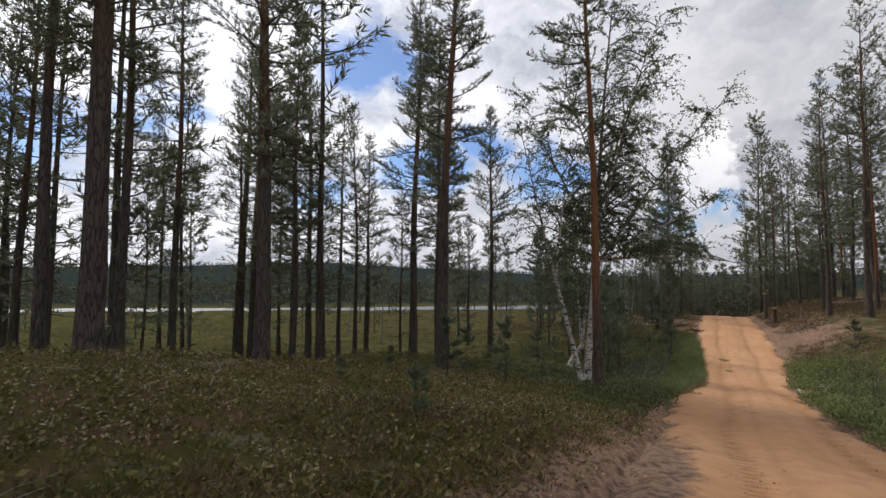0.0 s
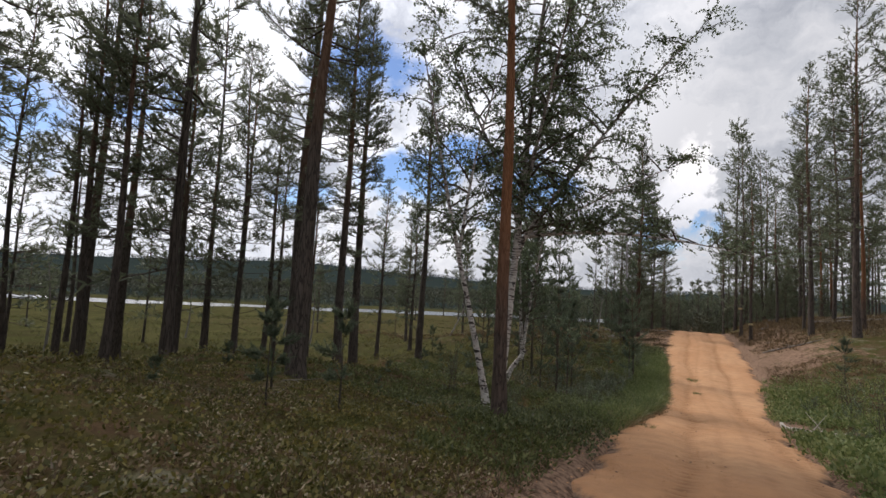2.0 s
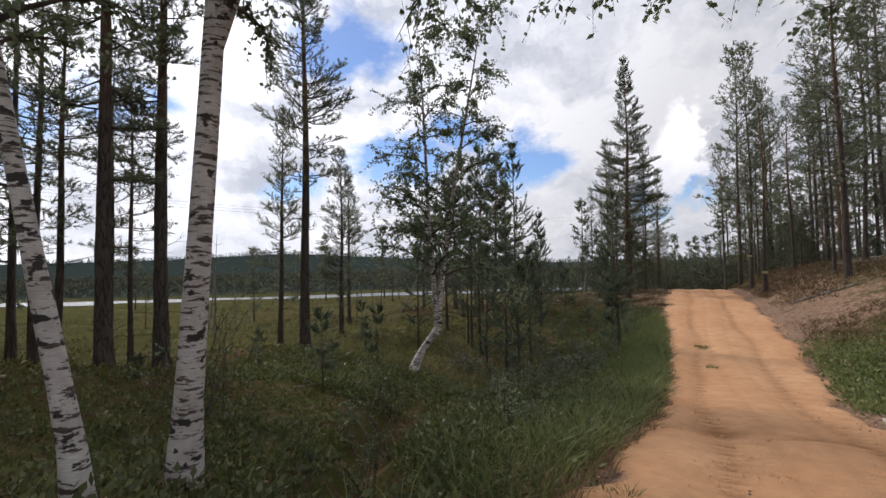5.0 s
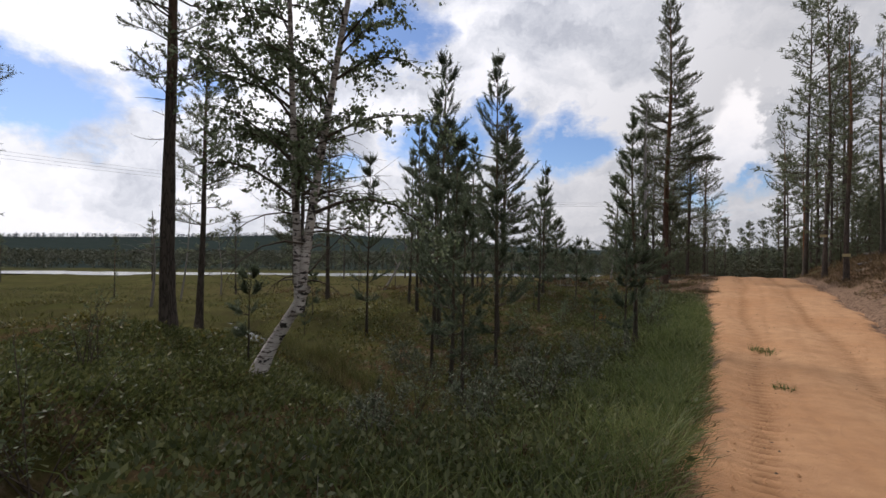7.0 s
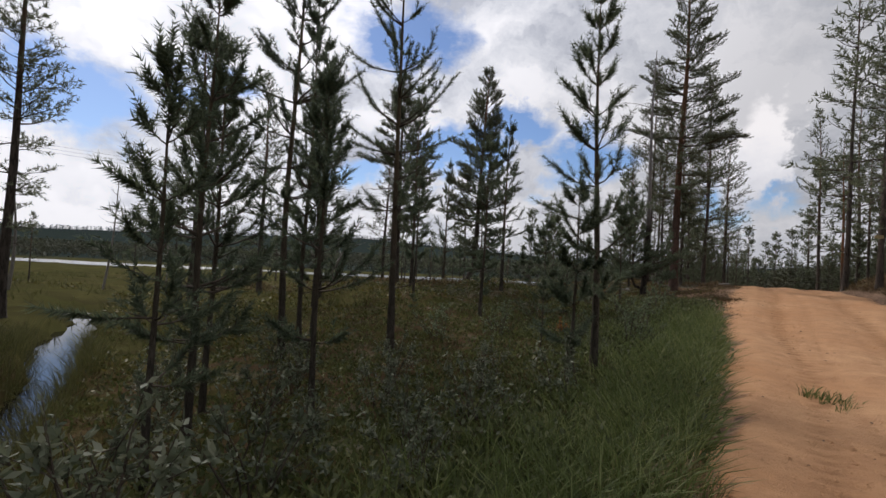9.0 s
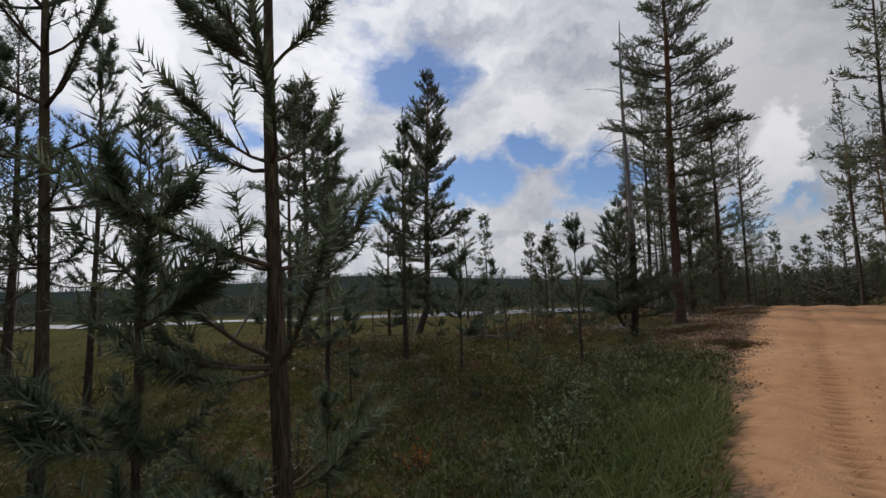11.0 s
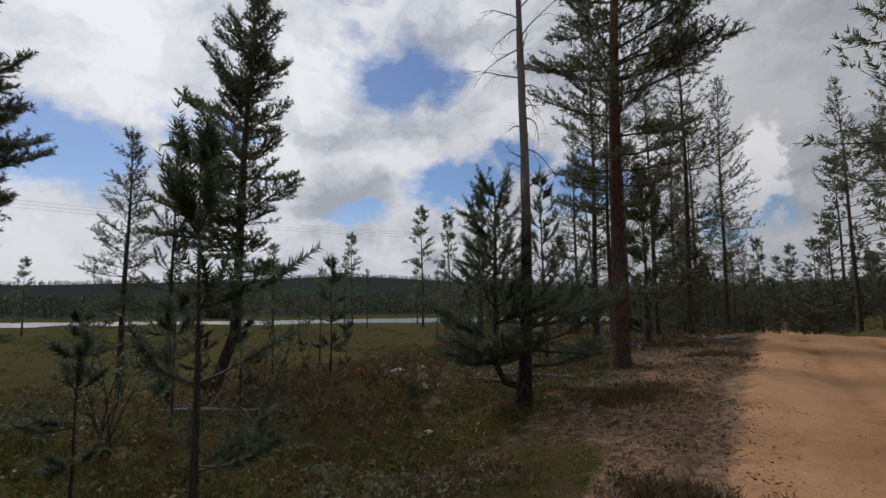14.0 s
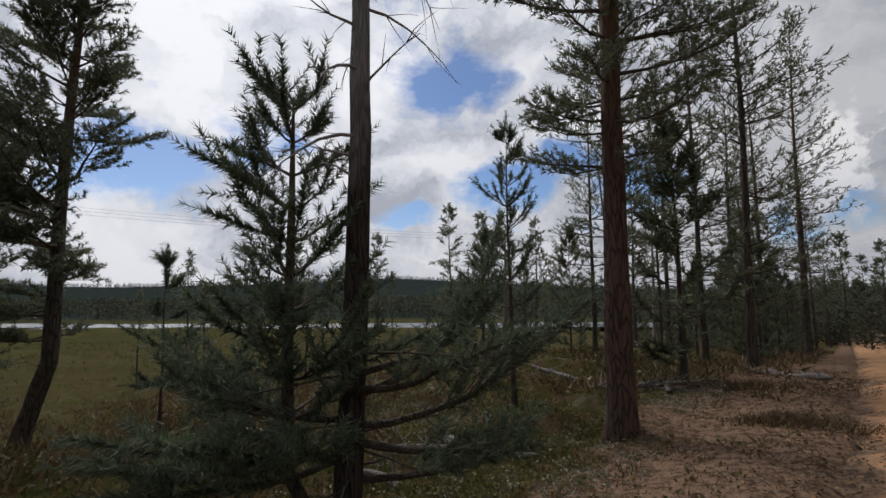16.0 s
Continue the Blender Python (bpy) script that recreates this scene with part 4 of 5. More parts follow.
# ---- pines behind, from a few grown shapes ----
PROTOS = []
for i, (h, w, cb, sp) in enumerate(((12.0, 0.22, 0.27, 1.75), (13.5, 0.26, 0.33, 2.0), (10.5, 0.17, 0.20, 1.5), (15.0, 0.28, 0.38, 2.2), (9.0, 0.13, 0.16, 1.35), (7.0, 0.10, 0.12, 1.1))):
    t = pine(h, w, cb, sp, 500 + i, 0.5, (0.005, 0), mat=RED_BARK if i == 3 else None)
    PROTOS.append((t, h))
FAR_PROTOS = []
for i, (h, w, cb, sp) in enumerate(((10.0, 0.22, 0.25, 1.5), (8.0, 0.18, 0.18, 1.3), (12.0, 0.25, 0.35, 1.7))):
    FAR_PROTOS.append((pine(h, w, cb, sp, 540 + i, 0.33, (0, 0), dead_low=0.0), h))
GROVE_PROTOS = [(pine(h, w, cb, sp, 560 + i, 0.62, (0, 0), dead_low=0.3), h) for i, (h, w, cb, sp) in enumerate(((11.0, 0.19, 0.16, 1.7), (9.0, 0.15, 0.14, 1.5), (10.5, 0.18, 0.25, 1.6)))]
used = set()


def plant(protos, i, x, y, h, label, group):
    t, h0 = protos[i % len(protos)]
    k = h / h0
    m = pose(x, y, float(land(x, y)) - 0.05, 0, 0, random.uniform(0, 360)) @ Matrix.Diagonal((k, k, k, 1))
    if t.name in used:
        t = copy_thing(t, m)
    else:
        used.add(t.name)
        t.matrix_basis = m
    return tagged(t, label, "pine", group)


RIGHT = "tall pine in the open wood on the sandy bank"
right_spots = [(7.5, 34.0, 18.0), (9.6, 33.2, 15.0), (11.2, 36.0, 16.0), (8.8, 38.2, 13.0), (13.0, 41.0, 15.0), (6.4, 39.6, 11.0), (4.0, 42.3, 9.5), (3.75, 46.0, 10.5), (6.2, 47.5, 11.0), (9.0, 45.0, 12.0), (8.3, 52.0, 11.5), (5.2, 55.0, 10.5), (11.5, 50.0, 13.0),
               (4.4, 60.0, 10.0), (6.9, 61.0, 11.0), (10.2, 58.0, 11.5), (5.0, 66.0, 10.5), (8.0, 68.0, 11.5), (12.5, 62.0, 12.5), (4.2, 73.0, 10.0), (6.6, 76.0, 11.0)]
rr = random.Random(4)
while len(right_spots) < 80:
    x, y = rr.uniform(4.8, 40), rr.uniform(34, 105)
    if x - 4 > (y - 30) * 0.55 + 6 or min((x - a) ** 2 + (y - b) ** 2 for a, b, _ in right_spots) < 3.2:
        continue
    right_spots.append((x, y, rr.uniform(8.5, 11.5)))
for i, (x, y, h) in enumerate(right_spots):
    plant(PROTOS if y < 74 else FAR_PROTOS, i * 3 + (i // 5), x, y, h if y < 41 else min(17.0, h * (1.2 if y < 64 else 1.1)), RIGHT, "pines on the bank")

GROVE = "dark pine in the grove beside the road"
for i, (x, y, h) in enumerate([(-4.0, 52.8, 11.0), (-2.6, 50.2, 11.8), (-1.9, 55.8, 10.5), (-5.9, 56.7, 11.0), (-5.2, 49.0, 9.0), (-3.2, 58.0, 11.0), (-6.8, 52.0, 8.5),
                               (-4.6, 62.0, 10.0), (-2.4, 64.0, 9.0), (-7.2, 60.0, 9.5), (-4.3, 47.6, 7.0), (-2.3, 70.0, 8.0), (-1.9, 78.0, 7.5), (-5.5, 72.0, 9.0)]):
    plant(GROVE_PROTOS, i, x, y, h, GROVE, "grove beside the road")

LOW_PROTOS = [(pine(h, 0.07, 0.08, sp, 580 + i, 0.62, (0, 0), young=True, leaf=NEEDLES, dead_low=0), h) for i, (h, sp) in enumerate(((3.2, 1.0), (4.2, 1.2), (2.4, 0.8)))]
rl = random.Random(21)
for i in range(32):
    y = rl.uniform(47, 85)
    x = -rl.uniform(2.6, 11 + (y - 47) * 0.35)
    plant(LOW_PROTOS, i, x, y, rl.uniform(1.6, 4.6), "low bushy pine at the foot of the grove", "low pines of the grove")
for i in range(26):
    y = rl.uniform(46, 95)
    x = rl.uniform(4.2, 6 + (y - 40) * 0.4)
    plant(LOW_PROTOS, i, x, y, rl.uniform(1.2, 3.6), "low bushy pine under the bank's tall pines", "low pines of the bank")

for i in range(28):
    y = rl.uniform(50, 74)
    x = rl.uniform(3.9, 14) if i % 4 else -rl.uniform(2.2, 9)
    plant(LOW_PROTOS, i, x, y, rl.uniform(1.5, 4.2), "low bushy pine in the wood past the crest", "low pines past the crest")
for i in range(24):
    y = rl.uniform(80, 94)
    plant(LOW_PROTOS if i % 2 else FAR_PROTOS, i, rl.uniform(-7, 9), y, rl.uniform(2.5, 4.5) if i % 2 else rl.uniform(3.5, 5.5), "dark pine where the road bends out of sight", "pines at the road's far end")
for i in range(30):
    y = rl.uniform(95, 150)
    x = rl.uniform(-16, 26)
    plant(FAR_PROTOS, 1 if i % 3 else 0, x, y, rl.uniform(4.0, 7.0), "dark pine where the road bends out of sight", "pines at the road's far end")

BOGP = "small pine standing out on the open bog"
bog_spots = [(-39, 70, 7.5), (-46, 78, 8.0), (-34, 60, 6.0), (-22, 52, 5.0), (-15.7, 44.4, 2.4), (-27, 46, 4.5), (-30, 75, 6.5), (-52, 70, 7), (-20, 62, 6), (-25, 84, 8)]
rb = random.Random(9)
while len(bog_spots) < 50:
    x, y = rb.uniform(-80, -19), rb.uniform(-15, 120)
    if rb.random() < 0.35:
        x, y = rb.uniform(-45, -5), rb.uniform(66, 120)
    if min((x - a) ** 2 + (y - b) ** 2 for a, b, _ in bog_spots) < 4:
        continue
    bog_spots.append((x, y, rb.uniform(2.5, 8.5) * (1.35 if y > 66 and x > -45 else 1.0)))
for i, (x, y, h) in enumerate(bog_spots):
    plant(FAR_PROTOS, i, x, y, h, BOGP, "pines on the bog")

# thin pines that stand behind the first rows by the start of the walk
BACK = "slim dark pine at the edge of the bog"
back_spots = []
while len(back_spots) < 25:
    x, y = rb.uniform(-24, -11.5), rb.uniform(1, 20)
    if min([(x - a) ** 2 + (y - b) ** 2 for a, b, *_ in back_spots + OLD_PINES]) < 1.4:
        continue
    back_spots.append((x, y))
    plant(PROTOS, int(rb.choice([0, 2, 4, 5])), x, y, rb.uniform(5.5, 11.0), BACK, "slim pines at the bog's edge")


def patches(x, y, f=1.0):
    return lumps(x * f + 31, y * f - 17) / 0.10


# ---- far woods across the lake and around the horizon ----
# blue-grey leaf tint puts distance haze into the hill trees' base colour
HILL_HAZE_LEAF = foliage("hill_conifers", (0.044, 0.062, 0.070), (0.062, 0.084, 0.096), (0.085, 0.110, 0.124), 0.1, 0.95)


def woods(count, r0, r1, a0, a1, seed, hmin, hmax, mat, road_end=False, sprays=15, size=0.13):
    rng = np.random.default_rng(seed)
    a, r = rng.uniform(a0, a1, count), np.sqrt(rng.uniform(r0 ** 2, r1 ** 2, count))
    x, y = -np.sin(a) * r, 20 + np.cos(a) * r
    keep = ((lake_way(x, y) > shore_line(x, y) + 17) | (x > 14)) & ((x < -12) | (x > 14) | (y > 150))
    if road_end:
        keep = y > 76
    x, y = x[keep], y[keep]
    z, h = land(x, y), rng.uniform(hmin, hmax, keep.sum())
    shape = Shape()
    n = len(x)
    i = np.repeat(np.arange(n), sprays)
    m = len(i)
    u = rng.uniform(0.06, 1.0, m) ** 1.15
    ang = rng.uniform(0, 6.28, m)
    wide = h[i] * 0.24 * (1.05 - u) * np.sqrt(rng.uniform(0, 1, m))
    base = np.stack([x[i] + wide * np.cos(ang), y[i] + wide * np.sin(ang), z[i] + h[i] * u * 0.93], 1)
    d = unit(np.stack([np.cos(ang) * 0.8, np.sin(ang) * 0.8, rng.uniform(-0.25, 0.9, m)], 1))
    shape.blades(base, d, h[i] * rng.uniform(0.10, 0.2, m), h[i] * size, rng=rng)
    for ang in (0.3, 1.9):
        side = np.tile(np.array([[math.cos(ang), math.sin(ang), 0.0]]), (n, 1))
        shape.blades(np.stack([x, y, z], 1), np.tile(np.array([[0, 0, 1.0]]), (n, 1)), h, h * 0.05, side=side)
    return shape.mesh("far_woods", mat, False)


tagged(new("far_woods", woods(13000, 80, 340, -0.2, 2.4, 1, 2.0, 4.6, FAR_LEAF)), "dark conifer woods beyond lake and bog", "woods", kind="stuff")
tagged(new("thicket", woods(420, 55, 115, -0.17, 0.17, 6, 1.6, 3.6, FAR_LEAF, road_end=True, sprays=110, size=0.055)), "dark thicket where the road bends out of sight", "woods", kind="stuff")
tagged(new("hill_woods", woods(4500, 950, 1650, -0.5, 2.3, 2, 7, 11, HILL_HAZE_LEAF, sprays=9, size=0.2)), "far wooded hills on the horizon, tinted blue for haze", "woods", kind="stuff")


# ---- low growth: heath, sedge, grass ----
def scatter(count, box, seed, keep):
    rng = np.random.default_rng(seed)
    x, y = rng.uniform(box[0], box[1], count), rng.uniform(box[2], box[3], count)
    ok = keep(x, y, rng.uniform(0, 1, count))
    return x[ok], y[ok], rng


def away(x, y):
    return np.maximum(road_l(y) - x, x - road_r(y))


def clumps(name, label, mat, x, y, rng, leaves, reach, length, width, rise=0.7, flat_leaf=True):
    n = len(x)
    z = land(x, y)
    i = np.repeat(np.arange(n), leaves)
    m = len(i)
    size = rng.uniform(0.6, 1.4, n)[i]
    ang = rng.uniform(0, 6.28, m)
    rad = reach * np.sqrt(rng.uniform(0, 1, m)) * size
    up = rng.uniform(0, 1, m) * reach * 1.1 * size
    base = np.stack([x[i] + rad * np.cos(ang), y[i] + rad * np.sin(ang), z[i] - 0.01 + up * 0.7], 1)
    d = unit(np.stack([np.cos(ang) * 0.6, np.sin(ang) * 0.6, np.full(m, rise)], 1) + rng.normal(0, 0.35, (m, 3)))
    shape = Shape()
    L = length * size * rng.uniform(0.6, 1.3, m)
    if flat_leaf:
        shape.leaves(base, d, L, width * size, rng)
    else:
        shape.blades(base, d, L, width * size, rng=rng)
    return tagged(new(name, shape.mesh(name, mat, False)), label, "undergrowth", kind="stuff")


def grass(name, label, mat, x, y, rng, per, reach, height, width, droop=0.5):
    """Bent blades in two pieces, in tussocks."""
    n = len(x)
    z = land(x, y)
    i = np.repeat(np.arange(n), per)
    m = len(i)
    ang, rad = rng.uniform(0, 6.28, m), reach * rng.uniform(0, 1, m)
    base = np.stack([x[i] + rad * np.cos(ang), y[i] + rad * np.sin(ang), z[i] - 0.03], 1)
    H = height * rng.uniform(0.55, 1.2, m) * rng.uniform(0.8, 1.15, n)[i]
    way = np.stack([np.cos(ang) * 0.35 + 0.18, np.sin(ang) * 0.35 - 0.1, np.ones(m)], 1) + rng.normal(0, 0.16, (m, 3))
    way = unit(way)
    bend = unit(way + droop * np.stack([np.cos(ang) + 0.3, np.sin(ang) - 0.2, -0.3 * np.ones(m)], 1))
    side = unit(np.cross(way, rng.normal(0, 1, (m, 3)))) * width * 0.5
    knee = base + way * (H * 0.55)[:, None]
    tip = knee + bend * (H * 0.55)[:, None]
    v = np.stack([base - side, base + side, knee - side * 0.8, knee + side * 0.8, tip], 1)
    k = np.arange(m)[:, None] * 5
    f = np.concatenate([k + np.array([[0, 1, 3]]), k + np.array([[0, 3, 2]]), k + np.array([[2, 3, 4]])])
    shape = Shape()
    shape.add(v, f)
    return tagged(new(name, shape.mesh(name, mat, False)), label, "grass", kind="stuff")


def dens(x, y):
    """Thick near the road, thinning out away from it."""
    return np.exp(-np.maximum(0, away(x, y) - 1.5) / 3.5)


in_brook = lambda x, y: ((creek_off(x, y) < 0.5) & (x < -3.2)) | ((ditch_off(x, y) < 0.42) & (y < 17.8))
x, y, g = scatter(150000, (-13, -0.6, -1, 47), 11, lambda x, y, u: ((y < 10 + 2 * patches(x, y)) | (y > 33)) & (away(x, y) > 0.15) & (u < dens(x, y) * 0.55) & (patches(x, y) > -1.1) & ~in_brook(x, y)
                  & ((y < 36) | (x < -3.4) | (u < 0.05)) & ((y < 17) | (y > 26) | (away(x, y) > 0.6)) & ~((y < 9) & (away(x, y) < 0.5) & (u > 0.15)))
clumps("heath", "low green bilberry and moss heath", SHRUB_LEAF, x, y, g, 7, 0.088, 0.042, 0.027, 0.45, True)
x, y, g = scatter(16000, (-16, -2.6, 32, 50), 26, lambda x, y, u: (u < 0.8) & (away(x, y) > 1.0) & (lumps(x * 1.9 - 7, y * 1.9 + 3) > 0.02))
clumps("lichen", "pale grey-green lichen cushions between the hummocks", LICHEN, x, y, g, 9, 0.07, 0.040, 0.020, 0.35, True)
x, y, g = scatter(16000, (-13, -1.2, -1, 14), 27, lambda x, y, u: (u < dens(x, y)) & (away(x, y) > 0.4) & (lumps(x * 1.5 + 9, y * 1.5 + 3) > 0.03))
clumps("moss_litter", "brown dead leaves and pale lichen in the moss", LITTER, x, y, g, 7, 0.10, 0.035, 0.018, 0.25, True)
x, y, g = scatter(44000, (-11, -0.6, 8, 36), 21, lambda x, y, u: (y >= 10 + 2 * patches(x, y)) & (away(x, y) > 0.3) & (u < dens(x, y) * 0.85) & ~in_brook(x, y))
clumps("bilberry", "leafy green bilberry among moss", BILBERRY, x, y, g, 9, 0.11, 0.052, 0.030, 0.7, False)
x, y, g = scatter(6500, (-9.5, -4.4, 17, 22.3), 29, lambda x, y, u: (u < 0.9) & ~in_brook(x, y))
clumps("bank_moss", "dark bilberry and moss on the mound by the brook", BILBERRY, x, y, g, 9, 0.11, 0.052, 0.030, 0.6, False)
x, y, g = scatter(80000, (-13, -0.6, -1, 47), 12, lambda x, y, u: (away(x, y) > 0.3) & (u < dens(x, y) * 0.5) & (patches(x, y, 1.3) < 0.25) & ~in_brook(x, y)
                  & ((y < 36) | (x < -3.2) | (u < 0.06)))
clumps("heather", "brown wiry heather and crowberry", HEATHER, x, y, g, 9, 0.07, 0.085, 0.010, 0.9, False)
x, y, g = scatter(21000, (-24, -3, -2, 70), 13, lambda x, y, u: (u < 0.75) & ~in_brook(x, y) & ((x < -7) | (y > 46)) & (away(x, y) > 1.0) & (patches(x, y, 0.8) > -0.2))
clumps("far_heath", "mossy hummocks with low heath", SHRUB_LEAF, x, y, g, 8, 0.16, 0.075, 0.045, 0.4, True)
x, y, g = scatter(22000, (-26, -1.6, 34, 70), 23, lambda x, y, u: (u < 0.8) & ((x < -5) | (y > 46)) & (away(x, y) > 0.8) & (patches(x, y, 0.9) < 0.3))
xr, yr, gr = scatter(11000, (4.5, 26, 34, 72), 24, lambda x, y, u: u < 0.8)
x, y = np.concatenate([x, xr]), np.concatenate([y, yr])
clumps("far_heather", "brown heather between the hummocks", HEATHER, x, y, g, 5, 0.15, 0.17, 0.036, 0.9, False)
x, y, g = scatter(9000, (-60, -8, -6, 75), 14, lambda x, y, u: (x < -13 - 4 * (y < 20)) | ((y > 22.5) & (y < 31) & (x < -8)) & ~in_brook(x, y))
grass("bog_sedge", "yellow-green sedge of the open bog", BOG_GRASS, x, y, g, 4, 0.12, 0.28, 0.022, 0.4)
x, y, g = scatter(9000, (-12, -3.6, 20, 27), 28, lambda x, y, u: (creek_off(x, y) < 0.62) & (u < 0.25 + 0.75 * (creek_off(x, y) > 0.22)))
grass("brook_reeds", "thin sedge standing along and in the brook", BOG_GRASS, x, y, g, 4, 0.10, 0.42, 0.007, 0.35)
x, y, g = scatter(20000, (-4.6, -0.4, 13.0, 35), 15, lambda x, y, u: (away(x, y) > 0.02) & ~in_brook(x, y)
                  & (u < np.exp(-np.maximum(0, away(x, y) - 0.7 * smooth(19, 25, y)) / 0.45) * smooth(12, 16, y) * (1 - smooth(30, 35, y)) * 0.8))
grass("tall_grass", "tall fresh green grass on the road's verge", GRASS, x, y, g, 7, 0.11, 0.38, 0.009, 0.6)
x, y, g = scatter(11500, (-4.6, -0.4, 11.0, 36), 25, lambda x, y, u: (away(x, y) > 0.05) & ~in_brook(x, y) & (u < 0.75 * np.exp(-np.maximum(0, away(x, y) - 1.6) / 0.9)))
clumps("verge_weeds", "leafy green weeds among the grass", WEED, x, y, g, 9, 0.17, 0.055, 0.032)
x, y, g = scatter(3500, (-2.4, -0.3, 14.5, 25), 16, lambda x, y, u: (away(x, y) > -0.15) & (away(x, y) < 0.5) & (u < 0.55))
grass("dry_grass", "dry straw-coloured grass along the sand", DRY_GRASS, x, y, g, 7, 0.10, 0.22, 0.008, 0.7)
x, y, g = scatter(17000, (2.0, 7.5, 8, 40), 17, lambda x, y, u: (away(x, y) > 0.05) & (u < 0.8 * np.exp(-np.maximum(0, away(x, y) - 1.2) / 1.6) * (1 - smooth(26, 30, y)))
                  & ~((y > 18.1) & (y < 20.7) & (x < 4.1)))
clumps("bank_bilberry", "bright green bilberry on the road bank", GRASS, x, y, g, 9, 0.19, 0.075, 0.045)
x, y, g = scatter(30000, (2.4, 16, 26, 58), 18, lambda x, y, u: (away(x, y) > 0.4) & (u < 0.55) & (patches(x, y, 0.6) > -0.1))
clumps("bank_heather", "brown heather patches on the sandy bank", HEATHER, x, y, g, 8, 0.11, 0.12, 0.02, 0.8, False)
for px, py, ax, ay, count in ((-1.2, 37.5, 0.45, 0.28, 240), (-2.55, 41.2, 0.85, 0.9, 800), (-1.6, 45.2, 0.6, 0.35, 240), (-2.6, 47.6, 0.9, 0.4, 260), (0.52, 24.9, 0.12, 0.25, 12), (0.50, 27.7, 0.12, 0.3, 12), (0.36, 27.9, 0.1, 0.2, 7), (-0.5, 15.0, 0.2, 0.2, 8)):
    g = np.random.default_rng(int(py * 10))
    x, y = px + g.normal(0, ax * 0.5, count), py + g.normal(0, ay * 0.5, count)
    grass("grass_patch", "tuft of short grass and heather in the sand", GRASS if px > -1 else HEATHER, x, y, g, 9, 0.06, 0.13, 0.009, 0.5)


# ---- shrubs, saplings ----
def shrub(seed, height, leaf, count, leaf_len, name="willow_shrub"):
    rng = np.random.default_rng(seed)
    ob = new(name)
    wood, crown, ends = Shape(), Shape(), []
    for _ in range(9):
        pts = limb((rng.normal(0, 0.07), rng.normal(0, 0.07), -0.03), rng.uniform(0, 6.28), rng.uniform(0.7, 1.45), height * rng.uniform(0.6, 1.1), rng.uniform(-0.6, 0.2), rng, 5)
        wood.tube(pts, np.linspace(0.009, 0.002, 5), 3)
        for _ in range(5):
            i = int(rng.integers(1, 4))
            d = unit(unit(pts[i + 1] - pts[i]) + rng.normal(0, 0.55, 3))
            q = np.array([pts[i], pts[i] + d * height * rng.uniform(0.15, 0.4)])
            wood.tube(q, [0.004, 0.001], 3)
            ends.append(q)
        ends.append(pts[-2:])
    ends = np.array(ends)
    k = rng.integers(0, len(ends), count)
    base = ends[k, 0] + (ends[k, 1] - ends[k, 0]) * rng.uniform(0.1, 1, (count, 1))
    crown.leaves(base, unit(rng.normal(0, 1, (count, 3)) + np.array([0, 0, 0.5])), leaf_len * rng.uniform(0.7, 1.3, count), leaf_len * 0.42, rng)
    twigs = tagged(part("branchwork", wood.mesh("branchwork", TWIG), ob), kind="stuff")
    tagged(part("leafage", crown.mesh("leafage", leaf, False), twigs), kind="stuff")
    return ob


def spread_copies(ob, spots, label, category, group, size=(0.75, 1.25), seed=3):
    r = random.Random(seed)
    for i, (x, y) in enumerate(spots):
        k = r.uniform(*size)
        m = pose(x, y, float(land(x, y)), 0, 0, r.uniform(0, 360)) @ Matrix.Diagonal((k, k, k, 1))
        if i == 0:
            ob.matrix_basis, t = m, ob
        else:
            t = copy_thing(ob, m)
        tagged(t, label, category, group)


spread_copies(shrub(1, 0.75, WILLOW, 620, 0.055), [(-3.0, 19.8), (-3.6, 20.6), (-2.4, 20.9), (-4.0, 23.3), (-3.3, 24.1), (-2.7, 23.2), (-4.6, 24.6), (-3.5, 25.3), (-2.4, 25.2),
              (-2.6, 24.6), (-3.1, 22.4), (-3.6, 22.0), (-2.0, 23.8), (-2.9, 21.6), (-5.0, 23.6), (-5.8, 24.1), (-4.9, 25.2), (-6.0, 25.7), (-2.0, 26.6), (-3.4, 27.4), (-2.2, 22.2), (-5.2, 25.6), (-4.4, 26.6), (-2.9, 26.4), (-6.4, 24.6)],
              "grey-leaved willow shrub by the brook", "shrub", "willows by the brook")
spread_copies(shrub(2, 0.75, BIRCH_LEAF, 520, 0.05, "birch_shrub"), [(-2.9, 15.2), (-3.8, 16.0), (-1.9, 16.6), (-2.5, 29.2), (-3.2, 30.6), (-2.0, 30.9), (-4.2, 29.3), (-3.0, 33.0), (-2.1, 33.2), (-4.6, 31.9),
              (-1.9, 29.6), (-5.0, 28.5), (-2.6, 31.9), (-3.9, 34.0), (-2.4, 35.6), (3.4, 15.0), (4.2, 16.5), (3.9, 13.0), (4.8, 14.4), (3.3, 17.4), (5.2, 18.0), (4.2, 21.5), (3.7, 23.2), (3.5, 11.3)],
              "low leafy birch shrub", "shrub", "leafy shrubs", (0.7, 1.3))
spread_copies(shrub(5, 1.25, BIRCH_LEAF, 420, 0.045, "birch_sapling"), [(-3.6, 16.6), (-4.3, 17.6), (-5.8, 37.2), (-3.4, 21.0), (-6.8, 18.9), (4.4, 19.2), (4.9, 24.5), (-4.8, 14.8), (-6.1, 35.6)],
              "thin birch sapling with small leaves", "shrub", "birch saplings", (0.8, 1.4))
spread_copies(shrub(7, 0.42, RUST, 240, 0.05, "withered_shrub"), [(-3.3, 30.1), (-7.1, 40.2)], "small shrub with withered orange leaves", "shrub", "withered shrubs", (0.7, 1.0))

